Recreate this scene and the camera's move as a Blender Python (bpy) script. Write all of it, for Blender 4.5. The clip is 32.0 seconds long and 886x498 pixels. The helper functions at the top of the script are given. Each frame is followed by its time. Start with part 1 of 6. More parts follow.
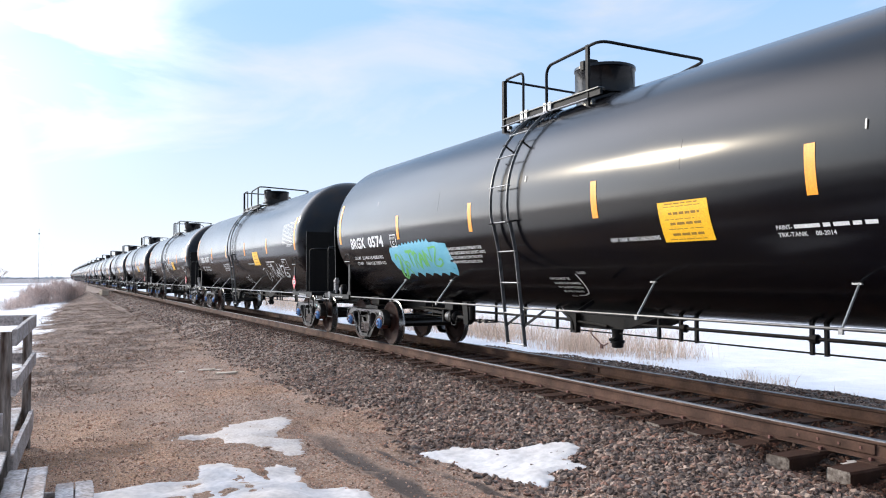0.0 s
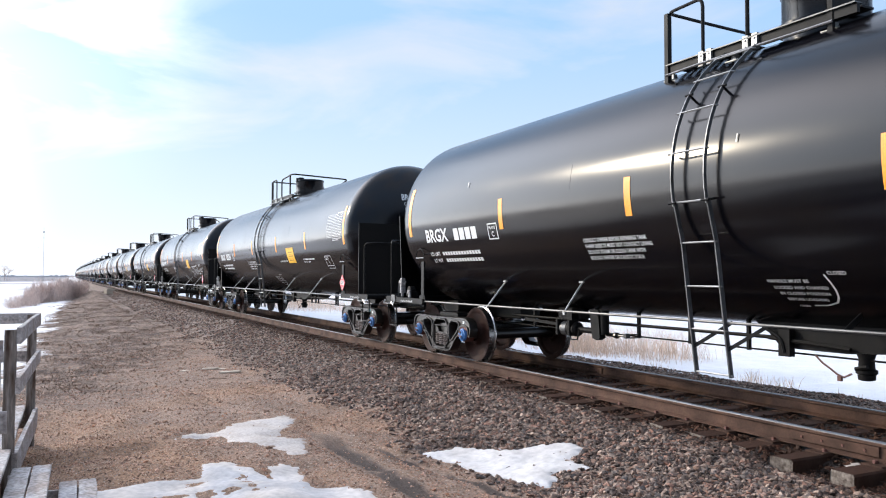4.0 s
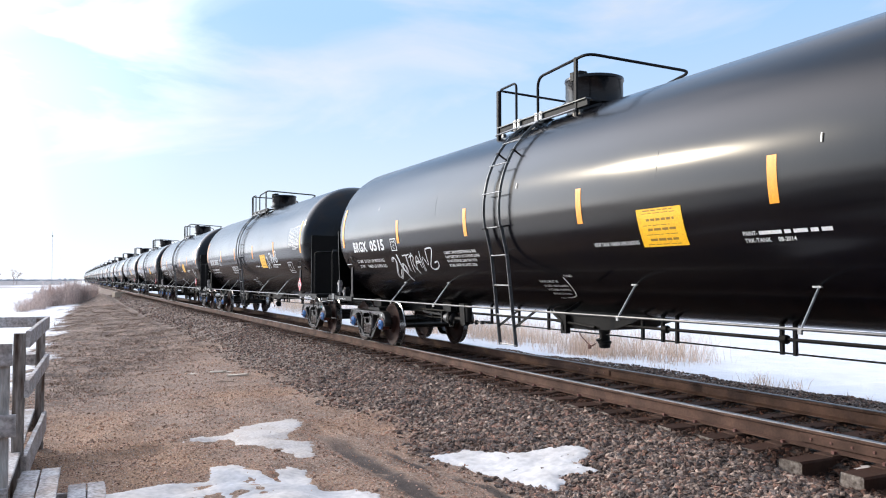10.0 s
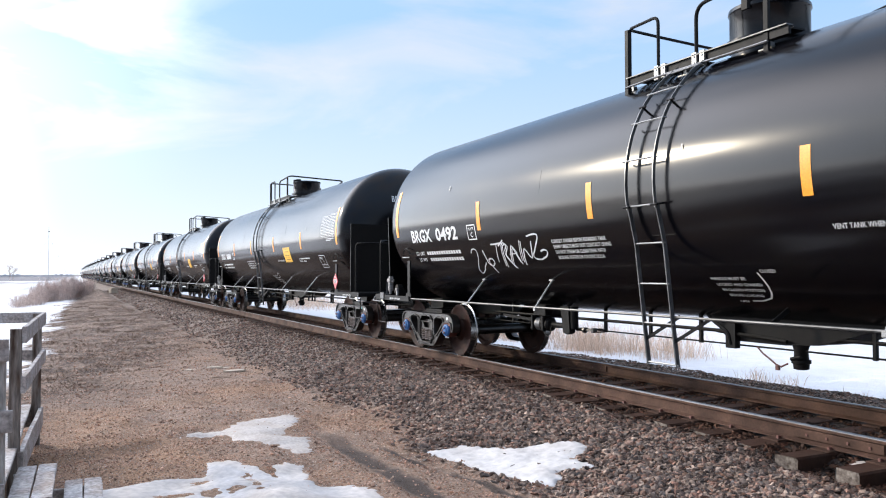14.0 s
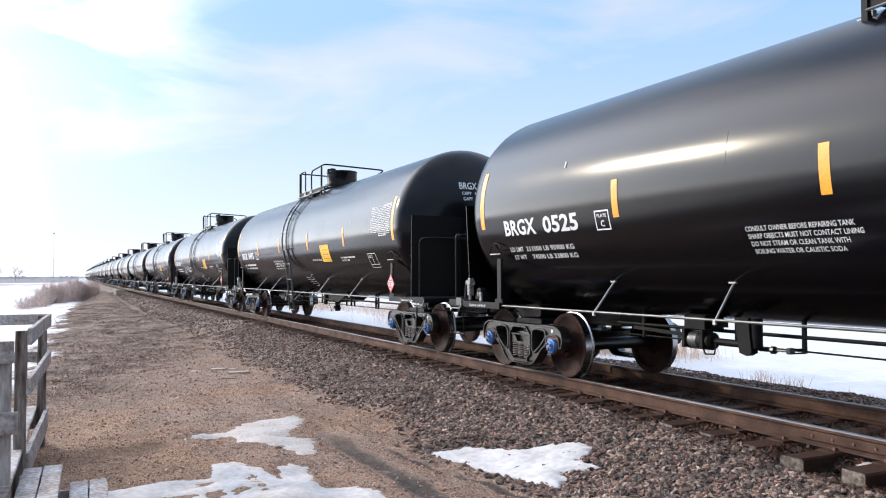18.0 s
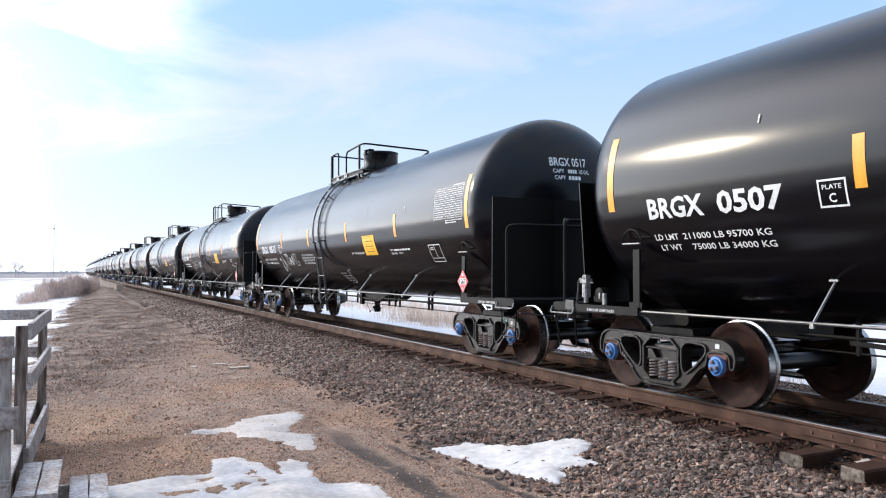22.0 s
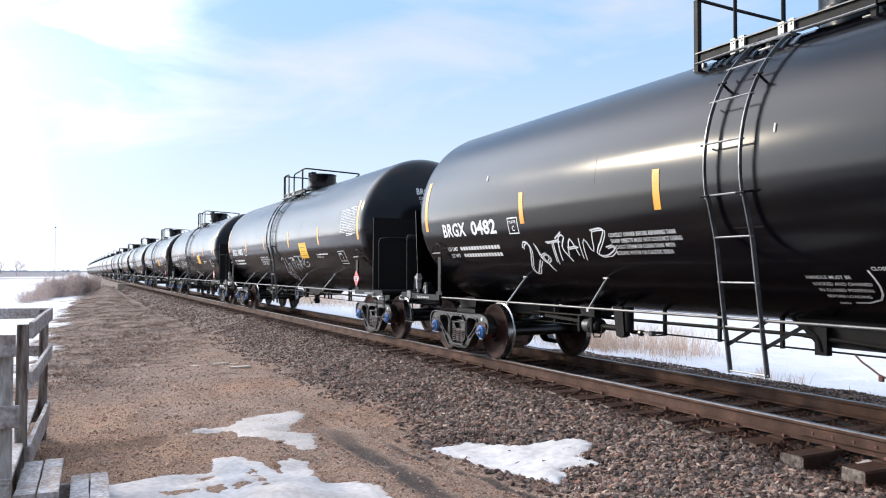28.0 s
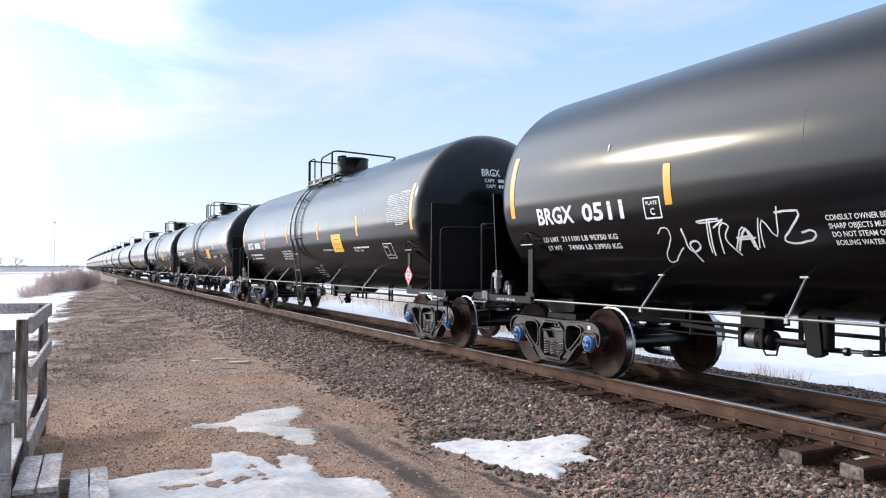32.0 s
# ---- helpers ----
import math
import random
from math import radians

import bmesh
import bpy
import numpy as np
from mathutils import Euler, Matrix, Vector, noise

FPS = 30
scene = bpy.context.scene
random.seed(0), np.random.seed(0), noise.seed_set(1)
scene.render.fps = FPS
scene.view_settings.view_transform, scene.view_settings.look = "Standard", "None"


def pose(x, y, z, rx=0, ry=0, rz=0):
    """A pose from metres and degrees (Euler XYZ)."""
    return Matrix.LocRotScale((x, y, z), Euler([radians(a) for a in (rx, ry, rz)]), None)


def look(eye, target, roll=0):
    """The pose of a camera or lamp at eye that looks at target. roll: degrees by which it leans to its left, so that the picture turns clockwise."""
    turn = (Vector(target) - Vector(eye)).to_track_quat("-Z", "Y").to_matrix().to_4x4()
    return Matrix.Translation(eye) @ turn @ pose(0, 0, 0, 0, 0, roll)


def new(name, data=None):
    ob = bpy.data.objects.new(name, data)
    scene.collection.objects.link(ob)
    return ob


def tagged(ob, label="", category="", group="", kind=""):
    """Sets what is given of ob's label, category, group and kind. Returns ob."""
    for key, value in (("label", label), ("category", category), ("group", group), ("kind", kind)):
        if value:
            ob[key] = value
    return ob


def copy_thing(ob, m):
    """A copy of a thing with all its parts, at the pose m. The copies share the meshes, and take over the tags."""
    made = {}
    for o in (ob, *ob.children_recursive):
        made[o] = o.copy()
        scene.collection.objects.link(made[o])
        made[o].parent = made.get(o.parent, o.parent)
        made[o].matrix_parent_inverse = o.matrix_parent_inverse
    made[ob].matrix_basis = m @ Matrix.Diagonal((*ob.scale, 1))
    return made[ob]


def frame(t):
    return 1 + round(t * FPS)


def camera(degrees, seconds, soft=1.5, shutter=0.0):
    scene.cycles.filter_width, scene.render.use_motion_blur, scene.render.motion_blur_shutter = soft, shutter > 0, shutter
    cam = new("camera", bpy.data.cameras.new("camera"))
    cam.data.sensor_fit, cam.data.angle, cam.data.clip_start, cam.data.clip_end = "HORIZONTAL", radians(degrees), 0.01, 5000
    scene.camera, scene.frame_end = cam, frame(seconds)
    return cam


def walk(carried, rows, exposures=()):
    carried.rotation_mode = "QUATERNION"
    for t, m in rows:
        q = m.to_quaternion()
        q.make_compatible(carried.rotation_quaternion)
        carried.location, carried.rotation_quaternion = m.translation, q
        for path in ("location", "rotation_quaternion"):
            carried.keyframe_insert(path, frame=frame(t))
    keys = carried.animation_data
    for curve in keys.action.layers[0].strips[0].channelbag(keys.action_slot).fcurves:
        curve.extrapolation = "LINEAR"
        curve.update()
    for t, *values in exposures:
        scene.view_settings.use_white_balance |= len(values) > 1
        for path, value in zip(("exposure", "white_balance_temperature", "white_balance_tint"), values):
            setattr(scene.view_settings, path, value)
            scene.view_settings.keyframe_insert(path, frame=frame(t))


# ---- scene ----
# The track runs along x, its centre is y = 0 and the top of the rails z = 0; the train runs towards +x.
# seconds, degrees off the track's line, degrees of upward tilt, roll
AIM = [
    (0, 26.430, 1.923, -0.18), (0.5, 26.454, 1.966, -0.10), (1, 26.420, 1.949, 0.10), (1.5, 26.370, 1.967, 0.07), (2, 26.335, 2.001, 0.04),
    (2.5, 26.314, 1.961, 0.02), (3, 26.283, 1.931, 0.02), (3.5, 26.238, 1.919, 0.05), (5.5, 25.848, 1.983, 0.04), (6, 25.838, 1.948, -0.04),
    (6.5, 25.838, 1.948, -0.04), (7, 25.796, 2.066, 0.02), (7.5, 25.775, 2.163, 0.01), (8, 25.771, 2.183, -0.05), (8.5, 25.681, 2.155, -0.01),
    (9, 25.667, 2.157, -0.14), (9.5, 25.670, 2.123, -0.07), (10, 25.653, 2.124, -0.07), (10.5, 25.649, 2.082, -0.04), (11, 25.657, 2.013, -0.04),
    (11.5, 25.647, 1.946, -0.07), (12, 25.694, 1.894, -0.15), (12.5, 25.769, 1.823, -0.08), (13, 25.865, 1.794, -0.21), (13.5, 25.904, 1.790, -0.13),
    (14, 25.865, 1.830, -0.02), (14.5, 25.844, 1.937, -0.02), (16.5, 25.604, 1.893, -0.04), (17, 25.558, 1.882, -0.07), (17.5, 25.553, 1.885, -0.06),
    (18, 25.568, 1.912, -0.13), (18.5, 25.573, 1.944, -0.15), (19, 25.574, 1.932, -0.09), (19.5, 25.572, 1.964, -0.14), (20, 25.560, 2.003, -0.09),
    (20.5, 25.553, 2.003, -0.09), (21, 25.562, 1.891, -0.08), (21.5, 25.605, 1.775, -0.10), (22, 25.556, 1.620, -0.00), (22.5, 25.538, 1.572, -0.06),
    (23, 25.509, 1.491, 0.01), (23.5, 25.533, 1.473, -0.00), (24, 25.553, 1.501, 0.07), (24.5, 25.602, 1.499, 0.10), (25, 25.629, 1.435, 0.16),
    (25.5, 25.590, 1.431, 0.14), (27.5, 25.474, 1.633, 0.08), (28, 25.476, 1.608, 0.14), (28.5, 25.472, 1.503, 0.17), (29, 25.459, 1.453, 0.17),
    (29.5, 25.449, 1.480, 0.16), (30, 25.422, 1.511, 0.22), (30.5, 25.395, 1.513, 0.20), (31, 25.441, 1.432, 0.12), (31.5, 25.521, 1.320, 0.20),
    (32, 25.519, 1.298, 0.24),
]
EYE = Vector((0.0, -7.277, 1.453))


def aim(turn, tilt, roll):
    a, b = radians(turn), radians(tilt)
    return look(EYE, EYE + Vector((-math.cos(a) * math.cos(b), math.sin(a) * math.cos(b), math.sin(b))), roll)


cam = camera(58.54, 32.0, soft=1.1)
walk(cam, [(t, aim(turn, tilt, roll)) for t, turn, tilt, roll in AIM])

# ---------------------------------------------------------------- light
SUN = Vector((-0.74, -0.575, 0.355)).normalized()
world = bpy.data.worlds.new("sky")
scene.world = world
world.use_nodes = True
wn, wl = world.node_tree.nodes, world.node_tree.links
wn.clear()
sky = wn.new("ShaderNodeTexSky")
sky.sky_type, sky.sun_disc = "NISHITA", False
sky.sun_elevation = math.asin(SUN.z)
sky.sun_rotation = math.atan2(SUN.x, SUN.y)
sky.air_density, sky.dust_density, sky.ozone_density, sky.altitude = 1.0, 1.0, 1.0, 300
coord = wn.new("ShaderNodeTexCoord")
sep = wn.new("ShaderNodeSeparateXYZ")
wl.new(coord.outputs["Generated"], sep.inputs[0])
stretch = wn.new("ShaderNodeMapping")
stretch.inputs["Rotation"].default_value = (radians(10), radians(-14), 0)
stretch.inputs["Scale"].default_value = (1.7, 1.7, 4.8)
stretch.inputs["Location"].default_value = (2.3, 0.7, 0.0)
wl.new(coord.outputs["Generated"], stretch.inputs[0])
cloud = wn.new("ShaderNodeTexNoise")
cloud.inputs["Scale"].default_value, cloud.inputs["Detail"].default_value = 1.3, 6.0
cloud.inputs["Roughness"].default_value, cloud.inputs["Distortion"].default_value = 0.55, 1.1
wl.new(stretch.outputs[0], cloud.inputs["Vector"])
cramp = wn.new("ShaderNodeValToRGB")
cramp.color_ramp.elements[0].position, cramp.color_ramp.elements[1].position = 0.42, 0.70
wl.new(cloud.outputs["Fac"], cramp.inputs[0])
# haze thickens towards the horizon
haze = wn.new("ShaderNodeMapRange")
haze.inputs["From Min"].default_value, haze.inputs["From Max"].default_value = 0.0, 0.31
haze.inputs["To Min"].default_value, haze.inputs["To Max"].default_value = 1.0, 0.08
wl.new(sep.outputs["Z"], haze.inputs["Value"])
# the thin veil of cloud glows round the sun
near_sun = wn.new("ShaderNodeVectorMath"); near_sun.operation = "DOT_PRODUCT"
wl.new(coord.outputs["Generated"], near_sun.inputs[0])
near_sun.inputs[1].default_value = SUN
glow = wn.new("ShaderNodeMapRange"); glow.interpolation_type = "SMOOTHSTEP"
glow.inputs["From Min"].default_value, glow.inputs["From Max"].default_value = 0.66, 1.0
glow.inputs["To Min"].default_value, glow.inputs["To Max"].default_value = 0.0, 0.85
wl.new(near_sun.outputs["Value"], glow.inputs["Value"])
first = wn.new("ShaderNodeMath"); first.operation = "MAXIMUM"
high = wn.new("ShaderNodeMapRange"); high.interpolation_type = "SMOOTHSTEP"
high.inputs["From Min"].default_value, high.inputs["From Max"].default_value = 0.03, 0.46
wl.new(sep.outputs["Z"], high.inputs["Value"])
aureole = wn.new("ShaderNodeMapRange"); aureole.interpolation_type = "SMOOTHSTEP"
aureole.inputs["From Min"].default_value, aureole.inputs["From Max"].default_value = 0.74, 0.93
wl.new(near_sun.outputs["Value"], aureole.inputs["Value"])
reach = wn.new("ShaderNodeMath"); reach.operation = "MAXIMUM"
wl.new(aureole.outputs[0], reach.inputs[0]); wl.new(high.outputs[0], reach.inputs[1])
warm = wn.new("ShaderNodeMath"); warm.operation = "MULTIPLY"
wl.new(glow.outputs[0], warm.inputs[0]); wl.new(reach.outputs[0], warm.inputs[1])
wl.new(cramp.outputs[0], first.inputs[0]); wl.new(haze.outputs[0], first.inputs[1])
both = wn.new("ShaderNodeMath"); both.operation = "MAXIMUM"
wl.new(first.outputs[0], both.inputs[0]); wl.new(warm.outputs[0], both.inputs[1])
mixc = wn.new("ShaderNodeMix"); mixc.data_type = "RGBA"
wl.new(both.outputs[0], mixc.inputs["Factor"])
milky = wn.new("ShaderNodeMix"); milky.data_type = "RGBA"
milky.inputs["Factor"].default_value = 0.75
milky.inputs["B"].default_value = (2.7, 4.55, 7.5, 1)
wl.new(sky.outputs[0], milky.inputs["A"])
wl.new(milky.outputs["Result"], mixc.inputs["A"])
pale = wn.new("ShaderNodeHueSaturation")
pale.inputs["Saturation"].default_value, pale.inputs["Value"].default_value = 0.4, 1.35
wl.new(sky.outputs[0], pale.inputs["Color"])
veil = wn.new("ShaderNodeMix"); veil.data_type = "RGBA"
veil.inputs["Factor"].default_value = 0.9
wl.new(pale.outputs[0], veil.inputs["A"])
veil.inputs["B"].default_value = (4.5, 5.05, 5.95, 1)
bright = wn.new("ShaderNodeVectorMath"); bright.operation = "SCALE"
lum = wn.new("ShaderNodeMath"); lum.operation = "MULTIPLY_ADD"
wl.new(warm.outputs[0], lum.inputs[0])
lum.inputs[1].default_value, lum.inputs[2].default_value = 6.9, 0.95
wl.new(veil.outputs["Result"], bright.inputs[0])
pallor = wn.new("ShaderNodeMath"); pallor.operation = "MULTIPLY_ADD"
wl.new(haze.outputs[0], pallor.inputs[0])
pallor.inputs[1].default_value = 0.22
wl.new(lum.outputs[0], pallor.inputs[2])
wl.new(pallor.outputs[0], bright.inputs["Scale"])
wl.new(bright.outputs[0], mixc.inputs["B"])
bg = wn.new("ShaderNodeBackground")
bg.inputs["Strength"].default_value = 0.15
# a thinly clouded sky is brightest overhead
crown = wn.new("ShaderNodeMapRange"); crown.interpolation_type = "SMOOTHSTEP"
crown.inputs["From Min"].default_value, crown.inputs["From Max"].default_value = 0.3, 0.8
crown.inputs["To Min"].default_value, crown.inputs["To Max"].default_value = 1.0, 1.8
wl.new(sep.outputs["Z"], crown.inputs["Value"])
whole = wn.new("ShaderNodeVectorMath"); whole.operation = "SCALE"
wl.new(mixc.outputs["Result"], whole.inputs[0])
wl.new(crown.outputs[0], whole.inputs["Scale"])
# the veil of cloud is whiter overhead
veiled = wn.new("ShaderNodeMix"); veiled.data_type, veiled.blend_type = "RGBA", "MULTIPLY"
lift = wn.new("ShaderNodeMapRange"); lift.interpolation_type = "SMOOTHSTEP"
lift.inputs["From Min"].default_value, lift.inputs["From Max"].default_value = 0.35, 0.8
wl.new(sep.outputs["Z"], lift.inputs["Value"])
wl.new(lift.outputs[0], veiled.inputs["Factor"])
wl.new(whole.outputs[0], veiled.inputs["A"])
veiled.inputs["B"].default_value = (1.16, 1.0, 0.90, 1)
wl.new(veiled.outputs["Result"], bg.inputs["Color"])
wout = wn.new("ShaderNodeOutputWorld")
wl.new(bg.outputs[0], wout.inputs[0])

sun = new("sun", bpy.data.lights.new("sun", "SUN"))
scene.view_settings.exposure = 0.155
sun.data.energy, sun.data.angle, sun.data.color = 2.1, radians(1.4), (1.0, 0.862, 0.66)
sun.matrix_world = look(SUN * 50, (0, 0, 0))


# ---------------------------------------------------------------- materials
def material(name, base, rough=0.6, metal=0.0, second=None, scale=8.0, amount=0.5, bump=0.0, bump_scale=60.0, coat=0.0, per_object=0.0, island=0.0, fine=None, spec=0.5, tints=(), stretch=None):
    """A surface with two scales of variation: broad (second colour) and fine (grain, with relief)."""
    m = bpy.data.materials.new(name)
    m.use_nodes = True
    n, l = m.node_tree.nodes, m.node_tree.links
    p = n["Principled BSDF"]
    p.inputs["Roughness"].default_value, p.inputs["Metallic"].default_value = rough, metal
    p.inputs["Coat Weight"].default_value = coat
    p.inputs["Coat Roughness"].default_value = 0.08
    p.inputs["Specular IOR Level"].default_value = spec
    where = n.new("ShaderNodeTexCoord").outputs["Object"]
    if stretch:
        grow = n.new("ShaderNodeMapping")
        grow.inputs["Scale"].default_value = stretch
        l.new(where, grow.inputs[0])
        where = grow.outputs[0]
    broad = n.new("ShaderNodeTexNoise")
    broad.inputs["Scale"].default_value, broad.inputs["Detail"].default_value = scale, 5
    l.new(where, broad.inputs["Vector"])
    ramp = n.new("ShaderNodeMapRange")
    ramp.inputs["From Min"].default_value, ramp.inputs["From Max"].default_value = 0.35, 0.65
    ramp.inputs["To Max"].default_value = amount
    l.new(broad.outputs["Fac"], ramp.inputs["Value"])
    mix = n.new("ShaderNodeMix"); mix.data_type = "RGBA"
    mix.inputs["A"].default_value = (*base, 1)
    mix.inputs["B"].default_value = (*(second or tuple(c * 0.6 for c in base)), 1)
    l.new(ramp.outputs[0], mix.inputs["Factor"])
    colour = mix.outputs["Result"]
    grain = n.new("ShaderNodeTexNoise")
    grain.inputs["Scale"].default_value, grain.inputs["Detail"].default_value = bump_scale, 4
    l.new(where, grain.inputs["Vector"])
    g2 = n.new("ShaderNodeMix"); g2.data_type = "RGBA"; g2.blend_type = "MULTIPLY"
    gr = n.new("ShaderNodeMapRange")
    gr.inputs["From Min"].default_value, gr.inputs["From Max"].default_value = 0.3, 0.7
    gr.inputs["To Min"].default_value, gr.inputs["To Max"].default_value = fine or (0.8, 1.15)
    l.new(grain.outputs["Fac"], gr.inputs["Value"])
    g2.inputs["Factor"].default_value = 1.0
    l.new(colour, g2.inputs["A"]); l.new(gr.outputs[0], g2.inputs["B"])
    colour = g2.outputs["Result"]
    if tints:
        pick = n.new("ShaderNodeNewGeometry").outputs["Random Per Island"]
        tr = n.new("ShaderNodeValToRGB")
        tr.color_ramp.interpolation = "CONSTANT"
        for i, c in enumerate(tints):
            e = tr.color_ramp.elements[i] if i < 2 else tr.color_ramp.elements.new(i / len(tints))
            e.position, e.color = i / len(tints), (*c, 1)
        l.new(pick, tr.inputs[0])
        gt = n.new("ShaderNodeMix"); gt.data_type = "RGBA"; gt.blend_type = "MULTIPLY"; gt.inputs["Factor"].default_value = 1.0
        l.new(colour, gt.inputs["A"]); l.new(tr.outputs[0], gt.inputs["B"])
        colour = gt.outputs["Result"]
    if per_object or island:
        src = n.new("ShaderNodeObjectInfo").outputs["Random"] if per_object else n.new("ShaderNodeNewGeometry").outputs["Random Per Island"]
        k = per_object or island
        mr = n.new("ShaderNodeMapRange")
        mr.inputs["To Min"].default_value, mr.inputs["To Max"].default_value = 1 - k, 1 + k
        l.new(src, mr.inputs["Value"])
        g3 = n.new("ShaderNodeMix"); g3.data_type = "RGBA"; g3.blend_type = "MULTIPLY"; g3.inputs["Factor"].default_value = 1.0
        l.new(colour, g3.inputs["A"]); l.new(mr.outputs[0], g3.inputs["B"])
        colour = g3.outputs["Result"]
    l.new(colour, p.inputs["Base Color"])
    rr = n.new("ShaderNodeMapRange")
    rr.inputs["To Min"].default_value, rr.inputs["To Max"].default_value = max(rough - 0.08, 0.03), min(rough + 0.08, 1)
    l.new(broad.outputs["Fac"], rr.inputs["Value"])
    l.new(rr.outputs[0], p.inputs["Roughness"])
    if bump:
        b = n.new("ShaderNodeBump")
        b.inputs["Strength"].default_value, b.inputs["Distance"].default_value = min(bump * 40, 1), bump
        l.new(grain.outputs["Fac"], b.inputs["Height"])
        l.new(b.outputs[0], p.inputs["Normal"])
    return m


M = {}
M["tank"] = material("gloss_black_paint", (0.0019, 0.0020, 0.0038), 0.19, second=(0.0035, 0.003, 0.003), scale=0.7, amount=0.8, bump=0.0002, bump_scale=25, spec=0.225)
M["black"] = material("black_steel", (0.003, 0.003, 0.0035), 0.52, second=(0.008, 0.007, 0.006), scale=5, amount=0.6, bump=0.0008, bump_scale=40, spec=0.12)
M["shield"] = material("satin_black_paint", (0.002, 0.002, 0.0022), 0.33, second=(0.004, 0.0035, 0.003), scale=2, amount=0.6, bump=0.0004, bump_scale=20, spec=0.09)
M["grime"] = material("grimy_cast_steel", (0.006, 0.0052, 0.0048), 0.30, second=(0.022, 0.0165, 0.013), scale=7, amount=0.8, bump=0.004, bump_scale=38, spec=0.45)
M["wheel"] = material("rusty_wheel_steel", (0.036, 0.0135, 0.009), 0.66, second=(0.012, 0.0062, 0.005), scale=6, amount=0.75, bump=0.001, bump_scale=60, spec=0.12)
M["tread"] = material("worn_steel_tread", (0.42, 0.41, 0.40), 0.28, 1.0, scale=12, bump=0.0003)
M["matt"] = material("matt_black_grime", (0.0045, 0.0045, 0.0045), 0.6, second=(0.012, 0.010, 0.009), scale=8, amount=0.7, bump=0.001, bump_scale=50, spec=0.12)
M["step"] = material("worn_black_ladder_steel", (0.11, 0.11, 0.112), 0.5, 0.3, second=(0.03, 0.03, 0.03), scale=5, amount=0.7, bump=0.0005, spec=0.3)
M["rung"] = material("bare_worn_ladder_steel", (0.22, 0.22, 0.22), 0.36, 0.7, second=(0.06, 0.06, 0.06), scale=4, amount=0.8, bump=0.0005)
M["spring"] = material("spring_steel", (0.19, 0.16, 0.145), 0.5, second=(0.12, 0.07, 0.052), scale=20, bump=0.001)
M["adapter"] = material("rusty_bearing_adapter", (0.11, 0.032, 0.022), 0.7, second=(0.04, 0.018, 0.014), scale=14, bump=0.002)
M["sticker"] = material("pale_paper_sticker", (0.62, 0.64, 0.62), 0.6, second=(0.45, 0.46, 0.45), scale=20)
M["teal"] = material("teal_inspection_dot", (0.16, 0.45, 0.46), 0.6, scale=20)
M["blue"] = material("blue_bearing_cap", (0.035, 0.13, 0.34), 0.5, second=(0.075, 0.21, 0.43), scale=14, bump=0.001)
M["bolt"] = material("rusty_bolt", (0.15, 0.06, 0.045), 0.7, scale=30, bump=0.001)
M["white"] = material("white_stencil_paint", (0.66, 0.66, 0.655), 0.55, second=(0.50, 0.50, 0.49), scale=18, amount=0.4)
M["spray"] = material("white_spray_paint", (0.64, 0.65, 0.655), 0.5, second=(0.40, 0.40, 0.41), scale=10, amount=0.5)
M["yellow"] = material("yellow_reflective_tape", (0.90, 0.315, 0.006), 0.42, second=(0.80, 0.265, 0.005), scale=9, amount=0.5)
M["placard"] = material("yellow_placard", (0.88, 0.47, 0.008), 0.45, second=(0.76, 0.39, 0.008), scale=6, amount=0.4)
M["red"] = material("red_hazard_placard", (0.70, 0.03, 0.05), 0.45, second=(0.6, 0.03, 0.04), scale=9)
M["aqua"] = material("aqua_spray_paint", (0.13, 0.42, 0.58), 0.5, second=(0.2, 0.5, 0.6), scale=4)
M["lime"] = material("green_spray_paint", (0.14, 0.48, 0.10), 0.5, second=(0.2, 0.5, 0.2), scale=5)
M["valve"] = material("bare_cast_valve_metal", (0.30, 0.29, 0.285), 0.55, 0.2, second=(0.10, 0.09, 0.085), scale=22, amount=0.8, bump=0.002)
M["galv"] = material("worn_galvanised_edge", (0.28, 0.28, 0.275), 0.45, 0.6, scale=12, bump=0.001)
M["rail_side"] = material("rusty_rail_web", (0.100, 0.054, 0.037), 0.78, second=(0.042, 0.0235, 0.0165), scale=3, amount=0.8, bump=0.002, bump_scale=40, spec=0.15)
M["rail_top"] = material("polished_rail_head", (0.19, 0.18, 0.175), 0.42, 1.0, scale=10, bump=0.0002)
M["tie"] = material("weathered_timber_tie", (0.040, 0.0175, 0.0105), 0.85, second=(0.050, 0.029, 0.021), scale=4, amount=0.7, bump=0.006, bump_scale=22, per_object=0.25, spec=0.15)
M["end_grain"] = material("weathered_end_grain", (0.21, 0.175, 0.145), 0.9, second=(0.065, 0.047, 0.037), scale=26, amount=0.9, bump=0.004, bump_scale=60, spec=0.15)
M["stone"] = material("crushed_ballast_stone", (0.252, 0.194, 0.160), 0.85, second=(0.095, 0.071, 0.058), scale=9, amount=0.9, bump=0.004, bump_scale=70, tints=((0.75, 0.72, 0.72), (1.15, 0.95, 0.88), (0.55, 0.5, 0.5), (1.35, 1.28, 1.2), (0.95, 0.9, 0.86), (1.35, 0.98, 0.86), (0.7, 0.74, 0.78), (1.75, 1.66, 1.56), (0.85, 0.68, 0.6), (0.36, 0.34, 0.34)), spec=0.15)
